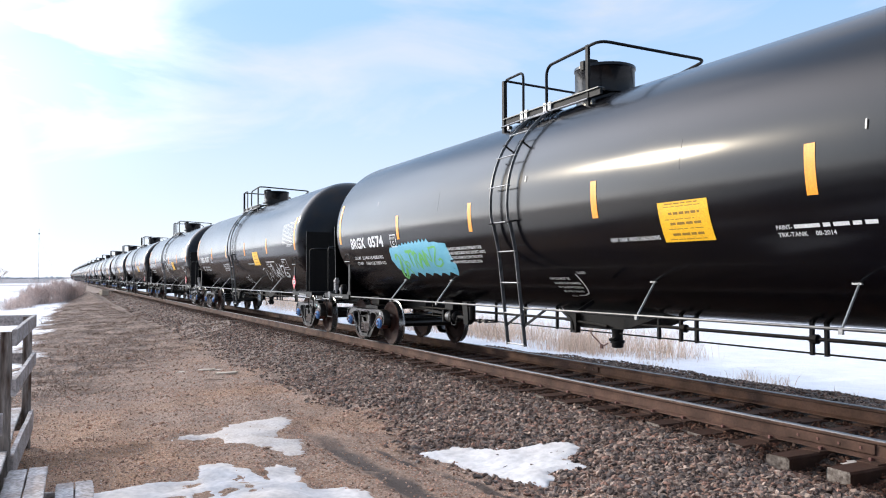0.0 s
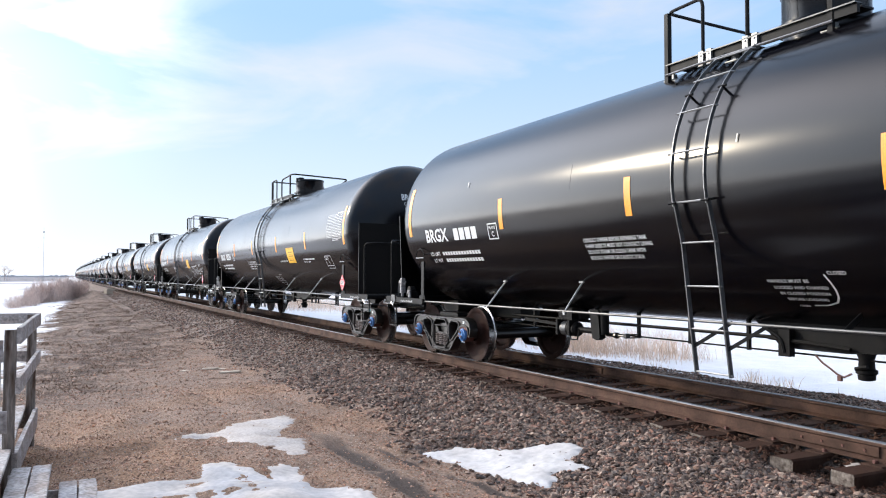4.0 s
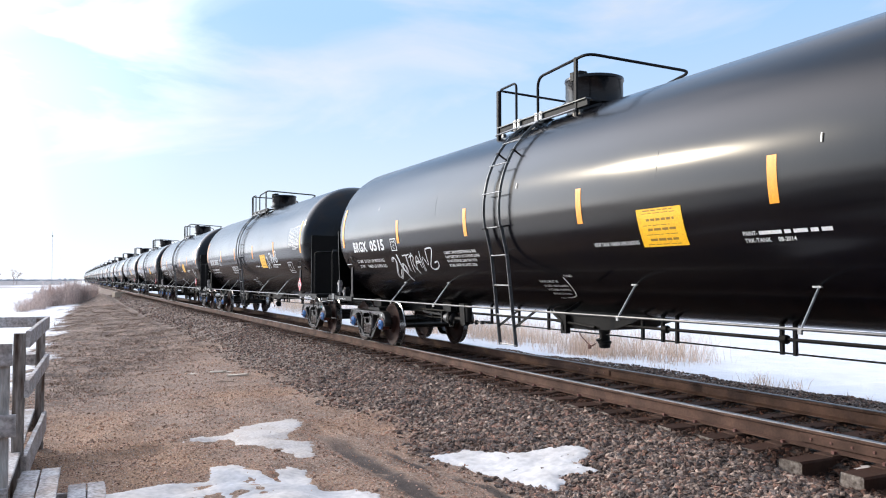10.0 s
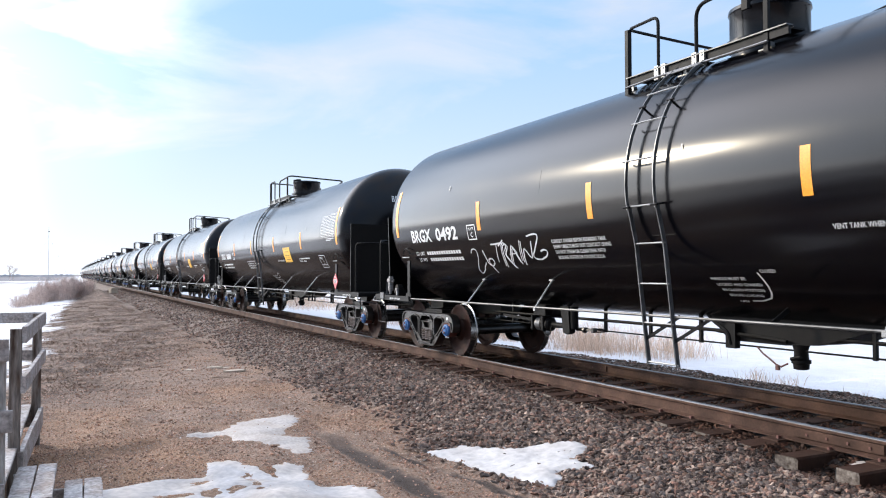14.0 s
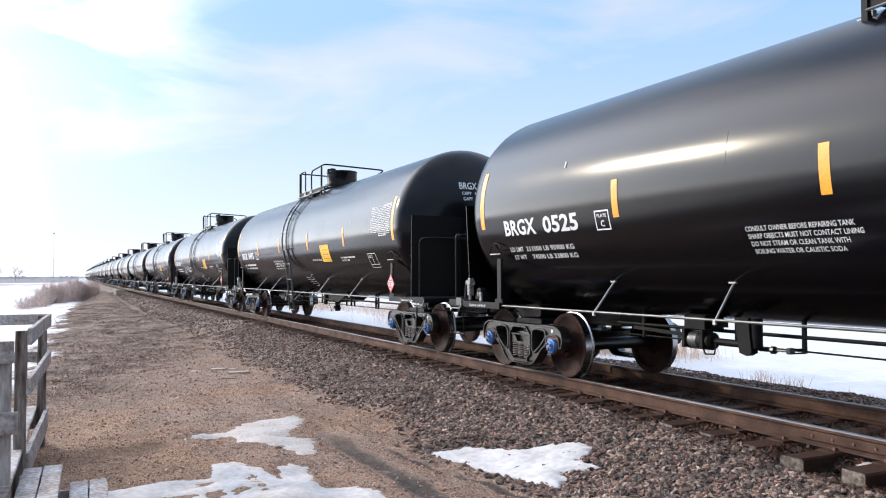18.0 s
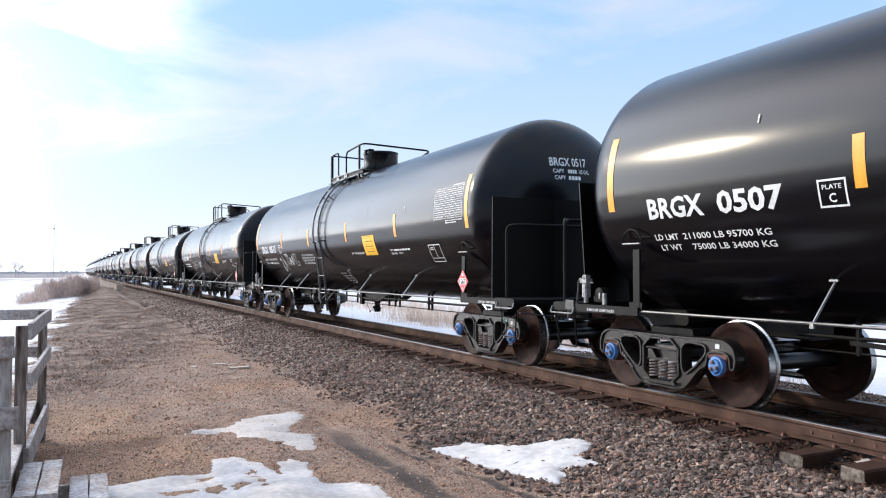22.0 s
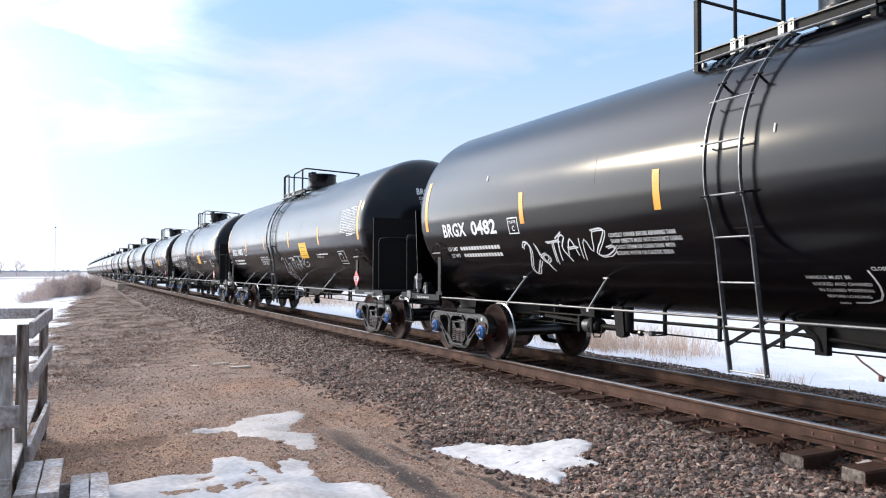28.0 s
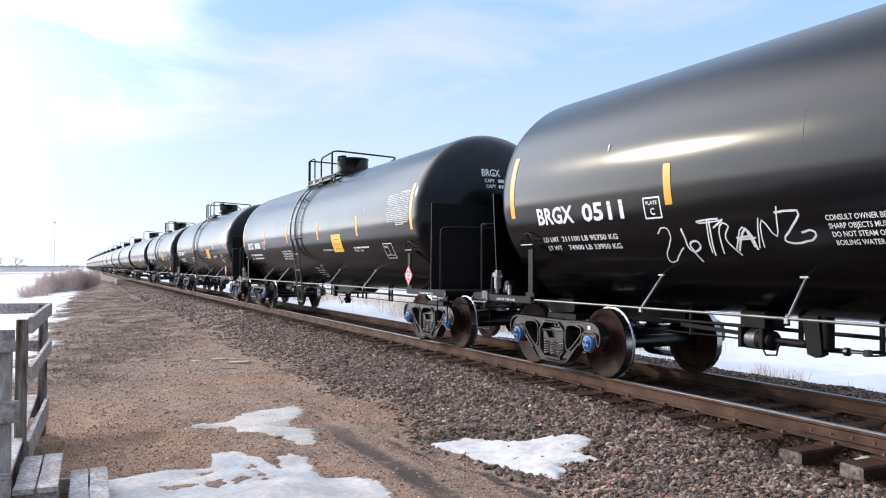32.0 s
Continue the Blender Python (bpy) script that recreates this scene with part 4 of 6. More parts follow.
def add_fittings(car):
    # stripes, placard and stencilled notices
    for i, u in enumerate(STRIPES):
        z0, z1 = (2.147, 3.007) if i in (0, 5) else (2.126, 2.564)
        part("reflective_stripe", patch(u - 0.055, u + 0.055, z0, z1, nz=8), M["yellow"], car, "yellow reflective stripe", None)
    pl = part("placard", patch(2.596, 3.305, 1.80, 2.212, 0.006, 4, 4), M["placard"], car, "yellow warning placard", None)
    part("placard_writing", PLACARD_TEXT, M["print"], pl, smooth=None)
    for name, s in PAINT.items():
        ob = part(name, s, M["white"], car, "white stencilled notice", None)
        if name == "handle_notice":
            tagged(ob, "white stencilled notice", kind="stuff")
    for u in (-2.68, 2.95):
        part("weld_seam", Shape().tube([on_tank(u, a, -0.001) for a in range(3, 16, 4)], 0.0025, 6), M["step"], car)
    for u, z in ((-5.45, 2.83), (0.0, 2.72), (5.02, 2.60)):
        part("lug", patch(u - 0.007, u + 0.007, z, z + 0.08, 0.012, 1, 2), M["galv"], car, "small pale welded lug", None)
    for cx, cy, cz, r, face in ((7.29, -1.447, 1.29, 0.185, "y"), (8.515, 0.36, 1.43, 0.16, "x")):
        base, rim, num = diamond(cx, cy, cz, r, face)
        d = part("hazard_placard", base, M["red"], car, "red diamond hazard placard", None)
        part("placard_field", rim, M["white"], d, smooth=None)
        part("placard_number", num, M["black"], d, smooth=None)
    for w, z in ((0.26, 1.93), (0.36, 1.87), (0.2, 1.81), (0.3, 1.75)):
        s = Shape()
        for i in range(int(w / 0.065)):
            s.box(8.502, 8.504, 0.10 + 0.065 * i, 0.15 + 0.065 * i, z, z + 0.03)
        part("shield_notice", s, M["white"], car, "white stencilled line", None)
    for u0 in (7.84, -8.17):
        vs, fs = letters("2 INCH HF COMP SHOES", 0.033, 0.012, 0.53)
        part("shoe_notice", Shape().add([(u0 + a, -1.465, 0.968 + b) for a, b in vs], fs), M["white"], car, smooth=None)
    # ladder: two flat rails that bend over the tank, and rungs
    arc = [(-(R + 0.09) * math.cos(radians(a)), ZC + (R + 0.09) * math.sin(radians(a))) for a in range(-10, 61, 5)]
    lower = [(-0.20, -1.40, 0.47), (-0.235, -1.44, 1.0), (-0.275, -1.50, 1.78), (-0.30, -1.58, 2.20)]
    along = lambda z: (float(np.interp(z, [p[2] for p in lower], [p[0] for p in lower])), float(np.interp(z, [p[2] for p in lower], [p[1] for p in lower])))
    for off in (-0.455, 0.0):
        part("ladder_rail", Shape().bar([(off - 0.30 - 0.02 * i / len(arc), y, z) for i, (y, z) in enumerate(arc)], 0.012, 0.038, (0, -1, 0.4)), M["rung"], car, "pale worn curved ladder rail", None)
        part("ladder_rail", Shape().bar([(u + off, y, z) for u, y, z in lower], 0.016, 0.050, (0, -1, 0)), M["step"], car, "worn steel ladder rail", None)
        u, y = along(0.74)
        part("ladder_brace", Shape().bar([(u + off, y, 0.74), (u + off + 0.40, -1.30, 1.0)], 0.035, 0.012, (0, -1, 0)), M["black"], car, smooth=None)
        for a in (-9, 33):
            p, q = on_tank(off - 0.31, a, 0.0), on_tank(off - 0.31, a, 0.10)
            part("ladder_standoff", Shape().rod(p, q, 0.014, 6).rod((q[0] - 0.05, q[1], q[2]), (q[0] + 0.05, q[1], q[2]), 0.014, 6), M["black"], car)
    for z in (0.49, 0.92, 1.35, 1.79, 2.20):
        u, y = along(z)
        part("ladder_rung", Shape().rod((u - 0.475, y - 0.01, z), (u + 0.02, y - 0.01, z), 0.010, 6), M["galv"], car, "worn steel rung")
    for a in (9, 25, 40, 54):
        y, z = -(R + 0.10) * math.cos(radians(a)), ZC + (R + 0.10) * math.sin(radians(a))
        part("ladder_rung", Shape().tube(ring_path([(-0.83, y + 0.04, z), (-0.83, y, z), (-0.30, y, z), (-0.30, y + 0.04, z)], 0.03, 2), 0.010, 6), M["galv"], car, "worn steel rung")
    # platform round the dome
    for y in (-0.82, 0.79):
        part("platform_edge", Shape().box(-1.67, 0.78, y - 0.02, y + 0.02, 3.83, 3.915), M["black"], car, "dark steel platform edge", None)
        part("platform_flange", Shape().box(-1.67, 0.78, y - 0.05, y + 0.05, 3.917, 3.930), M["pipe"], car, "pale galvanised platform flange", None)
    for i in range(9):
        part("platform_slat", Shape().box(-1.70 + i * 0.13, -1.62 + i * 0.13, -0.75, 0.75, 3.895, 3.915), M["black"], car, smooth=None)
    for y0 in (-0.74, 0.58):
        part("platform_slat", Shape().box(-0.5, 0.76, y0, y0 + 0.16, 3.895, 3.915), M["black"], car, smooth=None)
    for u in (-1.70, -0.75, 0.45):
        for y in (-0.72, 0.72):
            part("platform_foot", Shape().box(u - 0.03, u + 0.03, y - 0.03, y + 0.03, 3.70, 3.84).box(u - 0.10, u + 0.10, y - 0.06, y + 0.06, 3.755, 3.775), M["galv"], car, smooth=None)
    T = 4.50
    part("platform_post", Shape().box(-1.70, -1.64, -0.86, -0.80, 3.70, T + 0.04), M["black"], car, smooth=None)
    part("platform_post", Shape().box(0.48, 0.535, -0.85, -0.81, 3.70, T + 0.05), M["black"], car, smooth=None)
    part("platform_rail", Shape().tube(ring_path([(-1.11, -0.83, 3.84), (-1.11, -0.83, T + 0.06), (-1.67, -0.83, T + 0.05), (-1.72, -0.2, T + 0.04), (-1.72, 0.77, T), (-1.15, 0.77, T - 0.1), (-1.05, 0.77, 3.85)], 0.10), 0.020, 8), M["black"], car)
    part("platform_rail", Shape().tube(ring_path([(-0.48, -0.83, 3.84), (-0.48, -0.83, T - 0.01), (0.78, -0.83, T + 0.04), (0.94, 0.88, T - 0.06), (0.06, 0.84, T - 0.2), (0.04, 0.80, 3.85)], 0.16, 6), 0.022, 8), M["black"], car)
    part("platform_rail", Shape().tube(ring_path([(-1.72, 0.78, T - 0.02), (-1.45, 0.78, T - 0.06), (-1.15, 0.78, T - 0.20), (-0.75, 0.78, T - 0.25), (-0.30, 0.78, T - 0.27)], 0.1), 0.018, 8), M["black"], car)
    for u, y in ((-1.11, -0.85), (-0.48, -0.85), (-0.99, -0.85), (-0.36, -0.85)):
        part("rail_socket", Shape().box(u - 0.035, u + 0.035, y - 0.02, y + 0.02, 3.78, 3.95).rod((u, y - 0.03, 3.83), (u, y, 3.83), 0.012, 6).rod((u, y - 0.03, 3.90), (u, y, 3.90), 0.012, 6), M["galv"], car, "bolted galvanised rail socket", None)
    part("platform_cable", Shape().tube([(-1.60, -0.93, 3.78), (-1.1, -0.91, 3.80), (-0.5, -0.90, 3.80), (0.2, -0.89, 3.80), (0.55, -0.87, 3.81)], 0.014, 6), M["rung"], car, "pale galvanised bar along the platform's foot")
    part("dome_latch", Shape().box(-0.21, -0.03, -0.40, -0.24, 4.47, 4.55, 0.02).box(-0.19, -0.07, -0.46, -0.38, 4.40, 4.53, 0.02), M["black"], car, smooth=None)
    # struts from the side handrail up to the tank
    for u, v in ((-4.94, -4.96), (-2.945, -3.01), (2.15, 2.07), (4.69, 4.62)):
        for side in (-1, 1):
            part("handrail_strut", Shape().rod((u, side * 1.42, 1.0), (v, side * 1.09, 1.375), 0.0125, 6).box(v - 0.06, v + 0.03, side * 1.09 - 0.02, side * 1.09 + 0.02, 1.362, 1.380).box(u - 0.02, u + 0.02, side * 1.43 - 0.012, side * 1.43 + 0.012, 0.955, 1.0), M["galv"], car, "pale worn steel strut", None)
    part("handrail_strut", Shape().bar([(1.05, -1.42, 1.0), (1.0, -1.15, 1.12)], 0.05, 0.012, (1, 0, 0)), M["black"], car, smooth=None)
    # under the tank: outlet skid, valve and chain
    part("outlet_skid", Shape().plate([(-0.80, -0.38, 1.0), (1.55, -0.38, 1.0), (1.15, -0.38, 0.86), (0.70, -0.38, 0.73), (0.30, -0.38, 0.70), (-0.30, -0.38, 0.70), (-0.52, -0.38, 0.73), (-0.62, -0.38, 0.82)], 0.70, (0, 1, 0)).box(-0.46, -0.32, -0.46, -0.38, 0.62, 0.90).rod((-0.62, -0.42, 0.80), (0.35, -0.42, 0.745), 0.022, 6), M["matt"], car, "black steel bottom outlet skid", None)
    part("outlet_valve", Shape().lathe([(0.46, 0.05), (0.47, 0.078), (0.52, 0.082), (0.53, 0.098), (0.56, 0.098), (0.57, 0.075), (0.66, 0.07), (0.72, 0.09)], 14, "z", (0.45, -0.33, 0)).rod((0.40, -0.42, 0.57), (0.52, -0.42, 0.60), 0.022, 6), M["matt"], car, "dark bottom outlet valve cap")
    part("valve_chain", Shape().tube([(-0.04, -0.42, 0.66), (0.05, -0.44, 0.60), (0.14, -0.44, 0.55), (0.22, -0.44, 0.50), (0.29, -0.44, 0.48), (0.36, -0.42, 0.52)], 0.010, 5).box(0.23, 0.27, -0.46, -0.43, 0.44, 0.49), M["bolt"], car)
    part("valve_handle", Shape().tube(ring_path([(-0.78, -0.44, 1.02), (-0.66, -0.46, 0.92), (-0.42, -0.46, 0.80), (-0.38, -0.46, 0.66)], 0.06), 0.02, 6), M["black"], car)
    # brake rods and pipes
    part("brake_pipe", Shape().rod((-6.0, -0.35, 0.80), (6.2, -0.35, 0.80), 0.021, 8), M["matt"], car)
    part("brake_rod", Shape().rod((-6.3, -0.35, 0.655), (6.4, -0.35, 0.655), 0.011, 6), M["matt"], car)
    for u in (-5.3, -4.43, -3.70, -2.79, -1.85, -0.95, 1.30, 1.69, 1.95, 3.55, 3.72, 5.43, 5.60):
        part("pipe_hanger", Shape().box(u - 0.018, u + 0.018, -0.37, -0.33, 0.635, 1.0), M["matt"], car, smooth=None)
    for u in (1.74, 3.58, 5.46):
        part("pipe_joint", Shape().lathe([(u - 0.05, 0.03), (u - 0.04, 0.05), (u + 0.04, 0.05), (u + 0.05, 0.03)], 8, "x", (0, -0.35, 0.80)), M["matt"], car)
    part("brake_cylinder", Shape().lathe([(-4.25, 0.05), (-4.23, 0.105), (-3.87, 0.105), (-3.84, 0.08), (-3.83, 0.042), (-3.46, 0.042), (-3.45, 0.02), (-3.38, 0.010)], 16, "x", (0, -0.55, 0.69)), M["matt"], car, "grimy brake cylinder")
    part("cylinder_bracket", Shape().box(-4.28, -3.95, -0.6, -0.3, 0.80, 0.99, 0.02).box(-3.93, -3.88, -0.5, -0.3, 0.84, 0.93).box(-4.26, -4.20, -0.67, -0.5, 0.60, 0.82, 0.01).box(-3.97, -3.91, -0.67, -0.5, 0.60, 0.82, 0.01), M["matt"], car, smooth=None)
    part("cylinder_band", Shape().lathe([(-4.18, 0.1065), (-4.05, 0.1065)], 16, "x", (0, -0.55, 0.69)), M["pipe"], car, "paler worn band on the brake cylinder")
    part("brake_lever", Shape().bar([(-5.2, -0.6, 0.78), (-4.28, -0.58, 0.74)], 0.02, 0.045), M["matt"], car, smooth=None)
    part("wire_guard", Shape().tube([(-3.98, -0.62, 0.66), (-3.90, -0.64, 0.545), (-3.76, -0.64, 0.555), (-3.74, -0.62, 0.70)], 0.011, 6), M["matt"], car)
    part("slack_bracket", Shape().plate([(-3.40, -0.70, 0.99), (-3.21, -0.70, 0.99), (-3.17, -0.70, 0.62), (-3.24, -0.70, 0.585), (-3.335, -0.70, 0.61)], 0.10, (0, 1, 0)).lathe([(0.66, 0.05), (0.67, 0.062), (0.99, 0.062)], 10, "z", (-3.165, -0.62, 0)), M["matt"], car, "dark slack adjuster bracket", 40)
    part("slack_adjuster", Shape().rod((-3.2, -0.55, 0.655), (-3.0, -0.55, 0.66), 0.022, 8).lathe([(-3.04, 0.02), (-3.03, 0.042), (-2.99, 0.042), (-2.98, 0.02)], 10, "x", (0, -0.55, 0.66)).rod((-2.99, -0.55, 0.66), (-2.80, -0.55, 0.665), 0.013, 8).box(-2.82, -2.77, -0.585, -0.515, 0.635, 0.70, 0.01).rod((-2.78, -0.52, 0.685), (-2.74, -0.40, 0.685), 0.010, 6).rod((-2.78, -0.58, 0.645), (-2.74, -0.40, 0.645), 0.010, 6), M["grime"], car, smooth=None)
    # hand brake and valve on the rear platform
    part("hand_brake", Shape().lathe([(-1.34, 0.04), (-1.32, 0.085), (-1.22, 0.085), (-1.20, 0.05)], 16, "y", (-8.12, 0, 1.17)).box(-8.2, -8.0, -1.34, -1.18, 1.06, 1.16, 0.02), M["matt"], car, "grimy round hand brake housing", 40)
    part("brake_valve", Shape().box(-8.36, -8.27, -1.41, -1.32, 1.13, 1.30, 0.015).box(-8.38, -8.25, -1.42, -1.32, 1.30, 1.36, 0.01).box(-8.35, -8.28, -1.40, -1.33, 1.36, 1.41, 0.01).rod((-8.315, -1.37, 1.06), (-8.315, -1.37, 1.13), 0.03, 8).rod((-8.27, -1.37, 1.31), (-8.17, -1.37, 1.31), 0.010, 6), M["valve"], car, "bare metal air brake valve", None)
    part("valve_pipe", Shape().tube(ring_path([(-8.34, -1.37, 1.36), (-8.45, -1.38, 1.36), (-8.47, -1.38, 1.22), (-8.49, -1.38, 1.06)], 0.04), 0.014, 6), M["pipe"], car, "thin bent brake pipe")
    part("valve_lever", Shape().box(-8.02, -7.99, -1.40, -1.37, 1.12, 1.19).box(-7.93, -7.87, -1.42, -1.38, 1.05, 1.19, 0.01), M["valve"], car, smooth=None)
    part("brake_chain", Shape().tube([(-8.62, -1.40, 1.06), (-8.64, -1.42, 1.00), (-8.62, -1.43, 0.92), (-8.64, -1.42, 0.84)], 0.014, 6), M["rung"], car, "bare steel brake chain")
    part("sill_bracket", Shape().box(-8.62, -8.44, -1.475, -1.455, 0.97, 1.09), M["grime"], car, "worn steel bracket", None)
    for q in (-1, 1):
        part("bolster_plate", Shape().box(q * TRUCK - 0.35, q * TRUCK + 0.35, -0.90, 0.90, 0.72, 0.80, 0.02), M["black"], car)


def build_car(detail):
    car = thing("tank_car", "glossy black railway tank car with yellow reflective stripes", "tank car", group="tank cars of the freight train")
    part("tank", tank_shape(72 if detail else 32).mesh("tank", M["tank"], 50), None, car, "glossy black welded steel tank")
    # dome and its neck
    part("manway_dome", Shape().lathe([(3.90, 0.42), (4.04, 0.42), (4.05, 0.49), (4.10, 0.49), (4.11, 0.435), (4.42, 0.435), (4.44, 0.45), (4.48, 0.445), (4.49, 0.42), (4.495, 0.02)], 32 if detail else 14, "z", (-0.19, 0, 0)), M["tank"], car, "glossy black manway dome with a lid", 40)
    # trucks
    for u in (-TRUCK, TRUCK):
        add_truck(car, u, detail)
        for q in (-0.889, 0.889):
            add_wheelset(car, u + q, detail)
    # stub sills with couplers, and end platforms
    for q in (-1, 1):
        S = lambda a, b: (min(q * a, q * b), max(q * a, q * b))
        part("stub_sill", Shape().box(*S(6.0, 8.95), -0.19, 0.19, 0.72, 1.08, 0.02), M["black"], car)
        part("body_bolster", Shape().box(*S(7.15, 7.6), -0.78, 0.78, 0.82, 1.0, 0.04), M["matt"], car)
        part("coupler", Shape().box(*S(8.9, 9.16), -0.09, 0.09, 0.78, 0.96, 0.03).lathe([(0.70, 0.11), (1.02, 0.11)], 10, "z", (q * 9.19, 0.06, 0)).box(*S(9.02, 9.27), -0.17, -0.05, 0.76, 0.98, 0.02), M["wheel"], car, "rusty steel knuckle coupler")
        part("end_platform", Shape().box(*S(8.35, 8.90), -1.46, 1.46, 0.96, 1.06, 0.02), M["black"], car)
        if not detail:
            continue
        # half-height head shield in three facets round the head
        sh = Shape()
        edge = [(8.10, -1.36, 2.60), (8.48, -0.5, 2.56), (8.48, 0.5, 2.56), (8.12, 1.36, 2.50)] if q > 0 else [(8.43, -1.38, 2.58), (8.68, -0.5, 2.62), (8.68, 0.5, 2.62), (8.43, 1.38, 2.58)]
        slip = 0.02 if q > 0 else 0.14
        for o in (0.0, 0.02):
            sh.v += [(q * (x + o), y, z) for x, y, z in edge] + [(q * (x + o - slip), y, 1.05) for x, y, z in edge]
        for j in range(3):
            sh.f += [(j, j + 1, j + 5, j + 4), (j + 8, j + 12, j + 13, j + 9), (j, j + 8, j + 9, j + 1), (j + 4, j + 5, j + 13, j + 12)]
        sh.f += [(0, 4, 12, 8), (3, 11, 15, 7)]
        part("head_shield", sh, M["shield"], car, "black steel half-height head shield", None)
        part("shield_latch", Shape().box(*S(8.50 if q > 0 else 8.68, 8.54 if q > 0 else 8.71), 0.30, 0.52, 2.10, 2.34, 0.02).box(*S(8.53 if q > 0 else 8.70, 8.57 if q > 0 else 8.73), 0.36, 0.46, 2.17, 2.27), M["black"], car, smooth=None)
        part("end_handrail", Shape().tube(ring_path([(q * 8.68, -1.44, 1.02), (q * 8.68, -1.44, 2.13), (q * 8.86, -1.3, 2.13), (q * 8.86, 1.3, 2.13), (q * 8.68, 1.44, 2.13), (q * 8.68, 1.44, 1.02)], 0.10), 0.021, 8), M["black"], car, "bent black pipe handrail across the car's end")
        for side in (-1, 1):
            part("end_sill_plate", Shape().box(*S(7.22, 8.92), side * 1.45 - 0.012, side * 1.45 + 0.012, 0.95, 1.045), M["black"], car, smooth=None)
            part("sill_step", Shape().tube(ring_path([(q * 8.44, side * 1.47, 1.0), (q * 8.44, side * 1.50, 0.92), (q * 8.93, side * 1.50, 0.92), (q * 8.93, side * 1.47, 1.0)], 0.03), 0.011, 6), M["galv"], car, "bare steel sill step")
            part("stirrup", Shape().tube(ring_path([(q * 8.50, side * 1.42, 0.95), (q * 8.47, side * 1.40, 0.50), (q * 8.86, side * 1.40, 0.50), (q * 8.92, side * 1.42, 0.95)], 0.03), 0.012, 6), M["black"], car)
            part("placard_post", Shape().box(*S(7.215, 7.325), side * 1.42 - 0.015, side * 1.42 + 0.015, 1.0, 1.70).box(*S(7.18, 7.40), side * 1.42 - 0.012, side * 1.42 + 0.012, 1.0, 1.10), M["black"], car, "dark steel bracket at the tank's end", None)
            arc = [(q * (7.32 + 0.17 * math.cos(a)), side * 1.46, 1.76 + 0.17 * math.sin(a)) for a in (math.pi * i / 8 for i in range(9))]
            part("grab_iron", Shape().tube(arc + [arc[0]], 0.010, 6), M["black"], car)
            part("grab_bar", Shape().rod((q * 7.16, side * 1.47, 1.765), (q * 7.46, side * 1.47, 1.765), 0.010, 6), M["galv"], car)
        # uncoupling lever and air hose
        part("cut_lever", Shape().tube([(q * 8.98, -1.40, 0.86), (q * 8.98, -0.9, 0.80), (q * 9.0, -0.3, 0.82), (q * 9.05, -0.05, 0.98)], 0.012, 6), M["grime"], car)
        part("air_hose", Shape().tube([(q * 8.95, 0.30, 0.80), (q * 9.08, 0.30, 0.62), (q * 9.25, 0.28, 0.42), (q * 9.38, 0.25, 0.34), (q * 9.42, 0.2, 0.40)], 0.026, 8), M["black"], car, "black rubber air hose")
    # side sill bar: the long pipe at the tank's foot
    for side in (-1, 1):
        part("side_handrail", Shape().tube(ring_path([(-7.25, side * 1.42, 1.0), (7.25, side * 1.42, 1.0)], 0.05), 0.015, 8), M["pipe"], car, "long steel safety handrail")
    if detail:
        add_fittings(car)
    else:
        part("platform_rail", Shape().tube([(-1.75, -0.75, 3.8), (-1.75, -0.75, 4.6), (0.55, -0.75, 4.6), (0.85, -0.75, 4.6), (1.0, 0.75, 4.45)], 0.03, 5), M["black"], car)
        part("placard", patch(2.596, 3.305, 1.80, 2.212, nz=3), M["placard"], car, "yellow warning placard", None)
        for u in STRIPES[:1] + STRIPES[-1:]:
            part("reflective_stripe", patch(u - 0.06, u + 0.06, 2.14, 3.0, nz=4), M["yellow"], car, "yellow reflective stripe", None)
    return car


# ---------------------------------------------------------------- the train
NEAR_CARS = range(0, 29)
FAR_CARS = [-1, *range(29, 62)]
cars = {}
proto = build_car(True)
for k in NEAR_CARS:
    cars[k] = proto if k == 0 else copy_thing(proto, pose(0, 0, 0))

def bars(u0, u1, z, h, n):
    s = Shape()
    for i in range(n):
        w = (u1 - u0) / n
        q = stroke([(u0 + w * i, z), (u0 + w * (i + 0.8), z)], h)
        s.add(q.v, q.f)
    return s


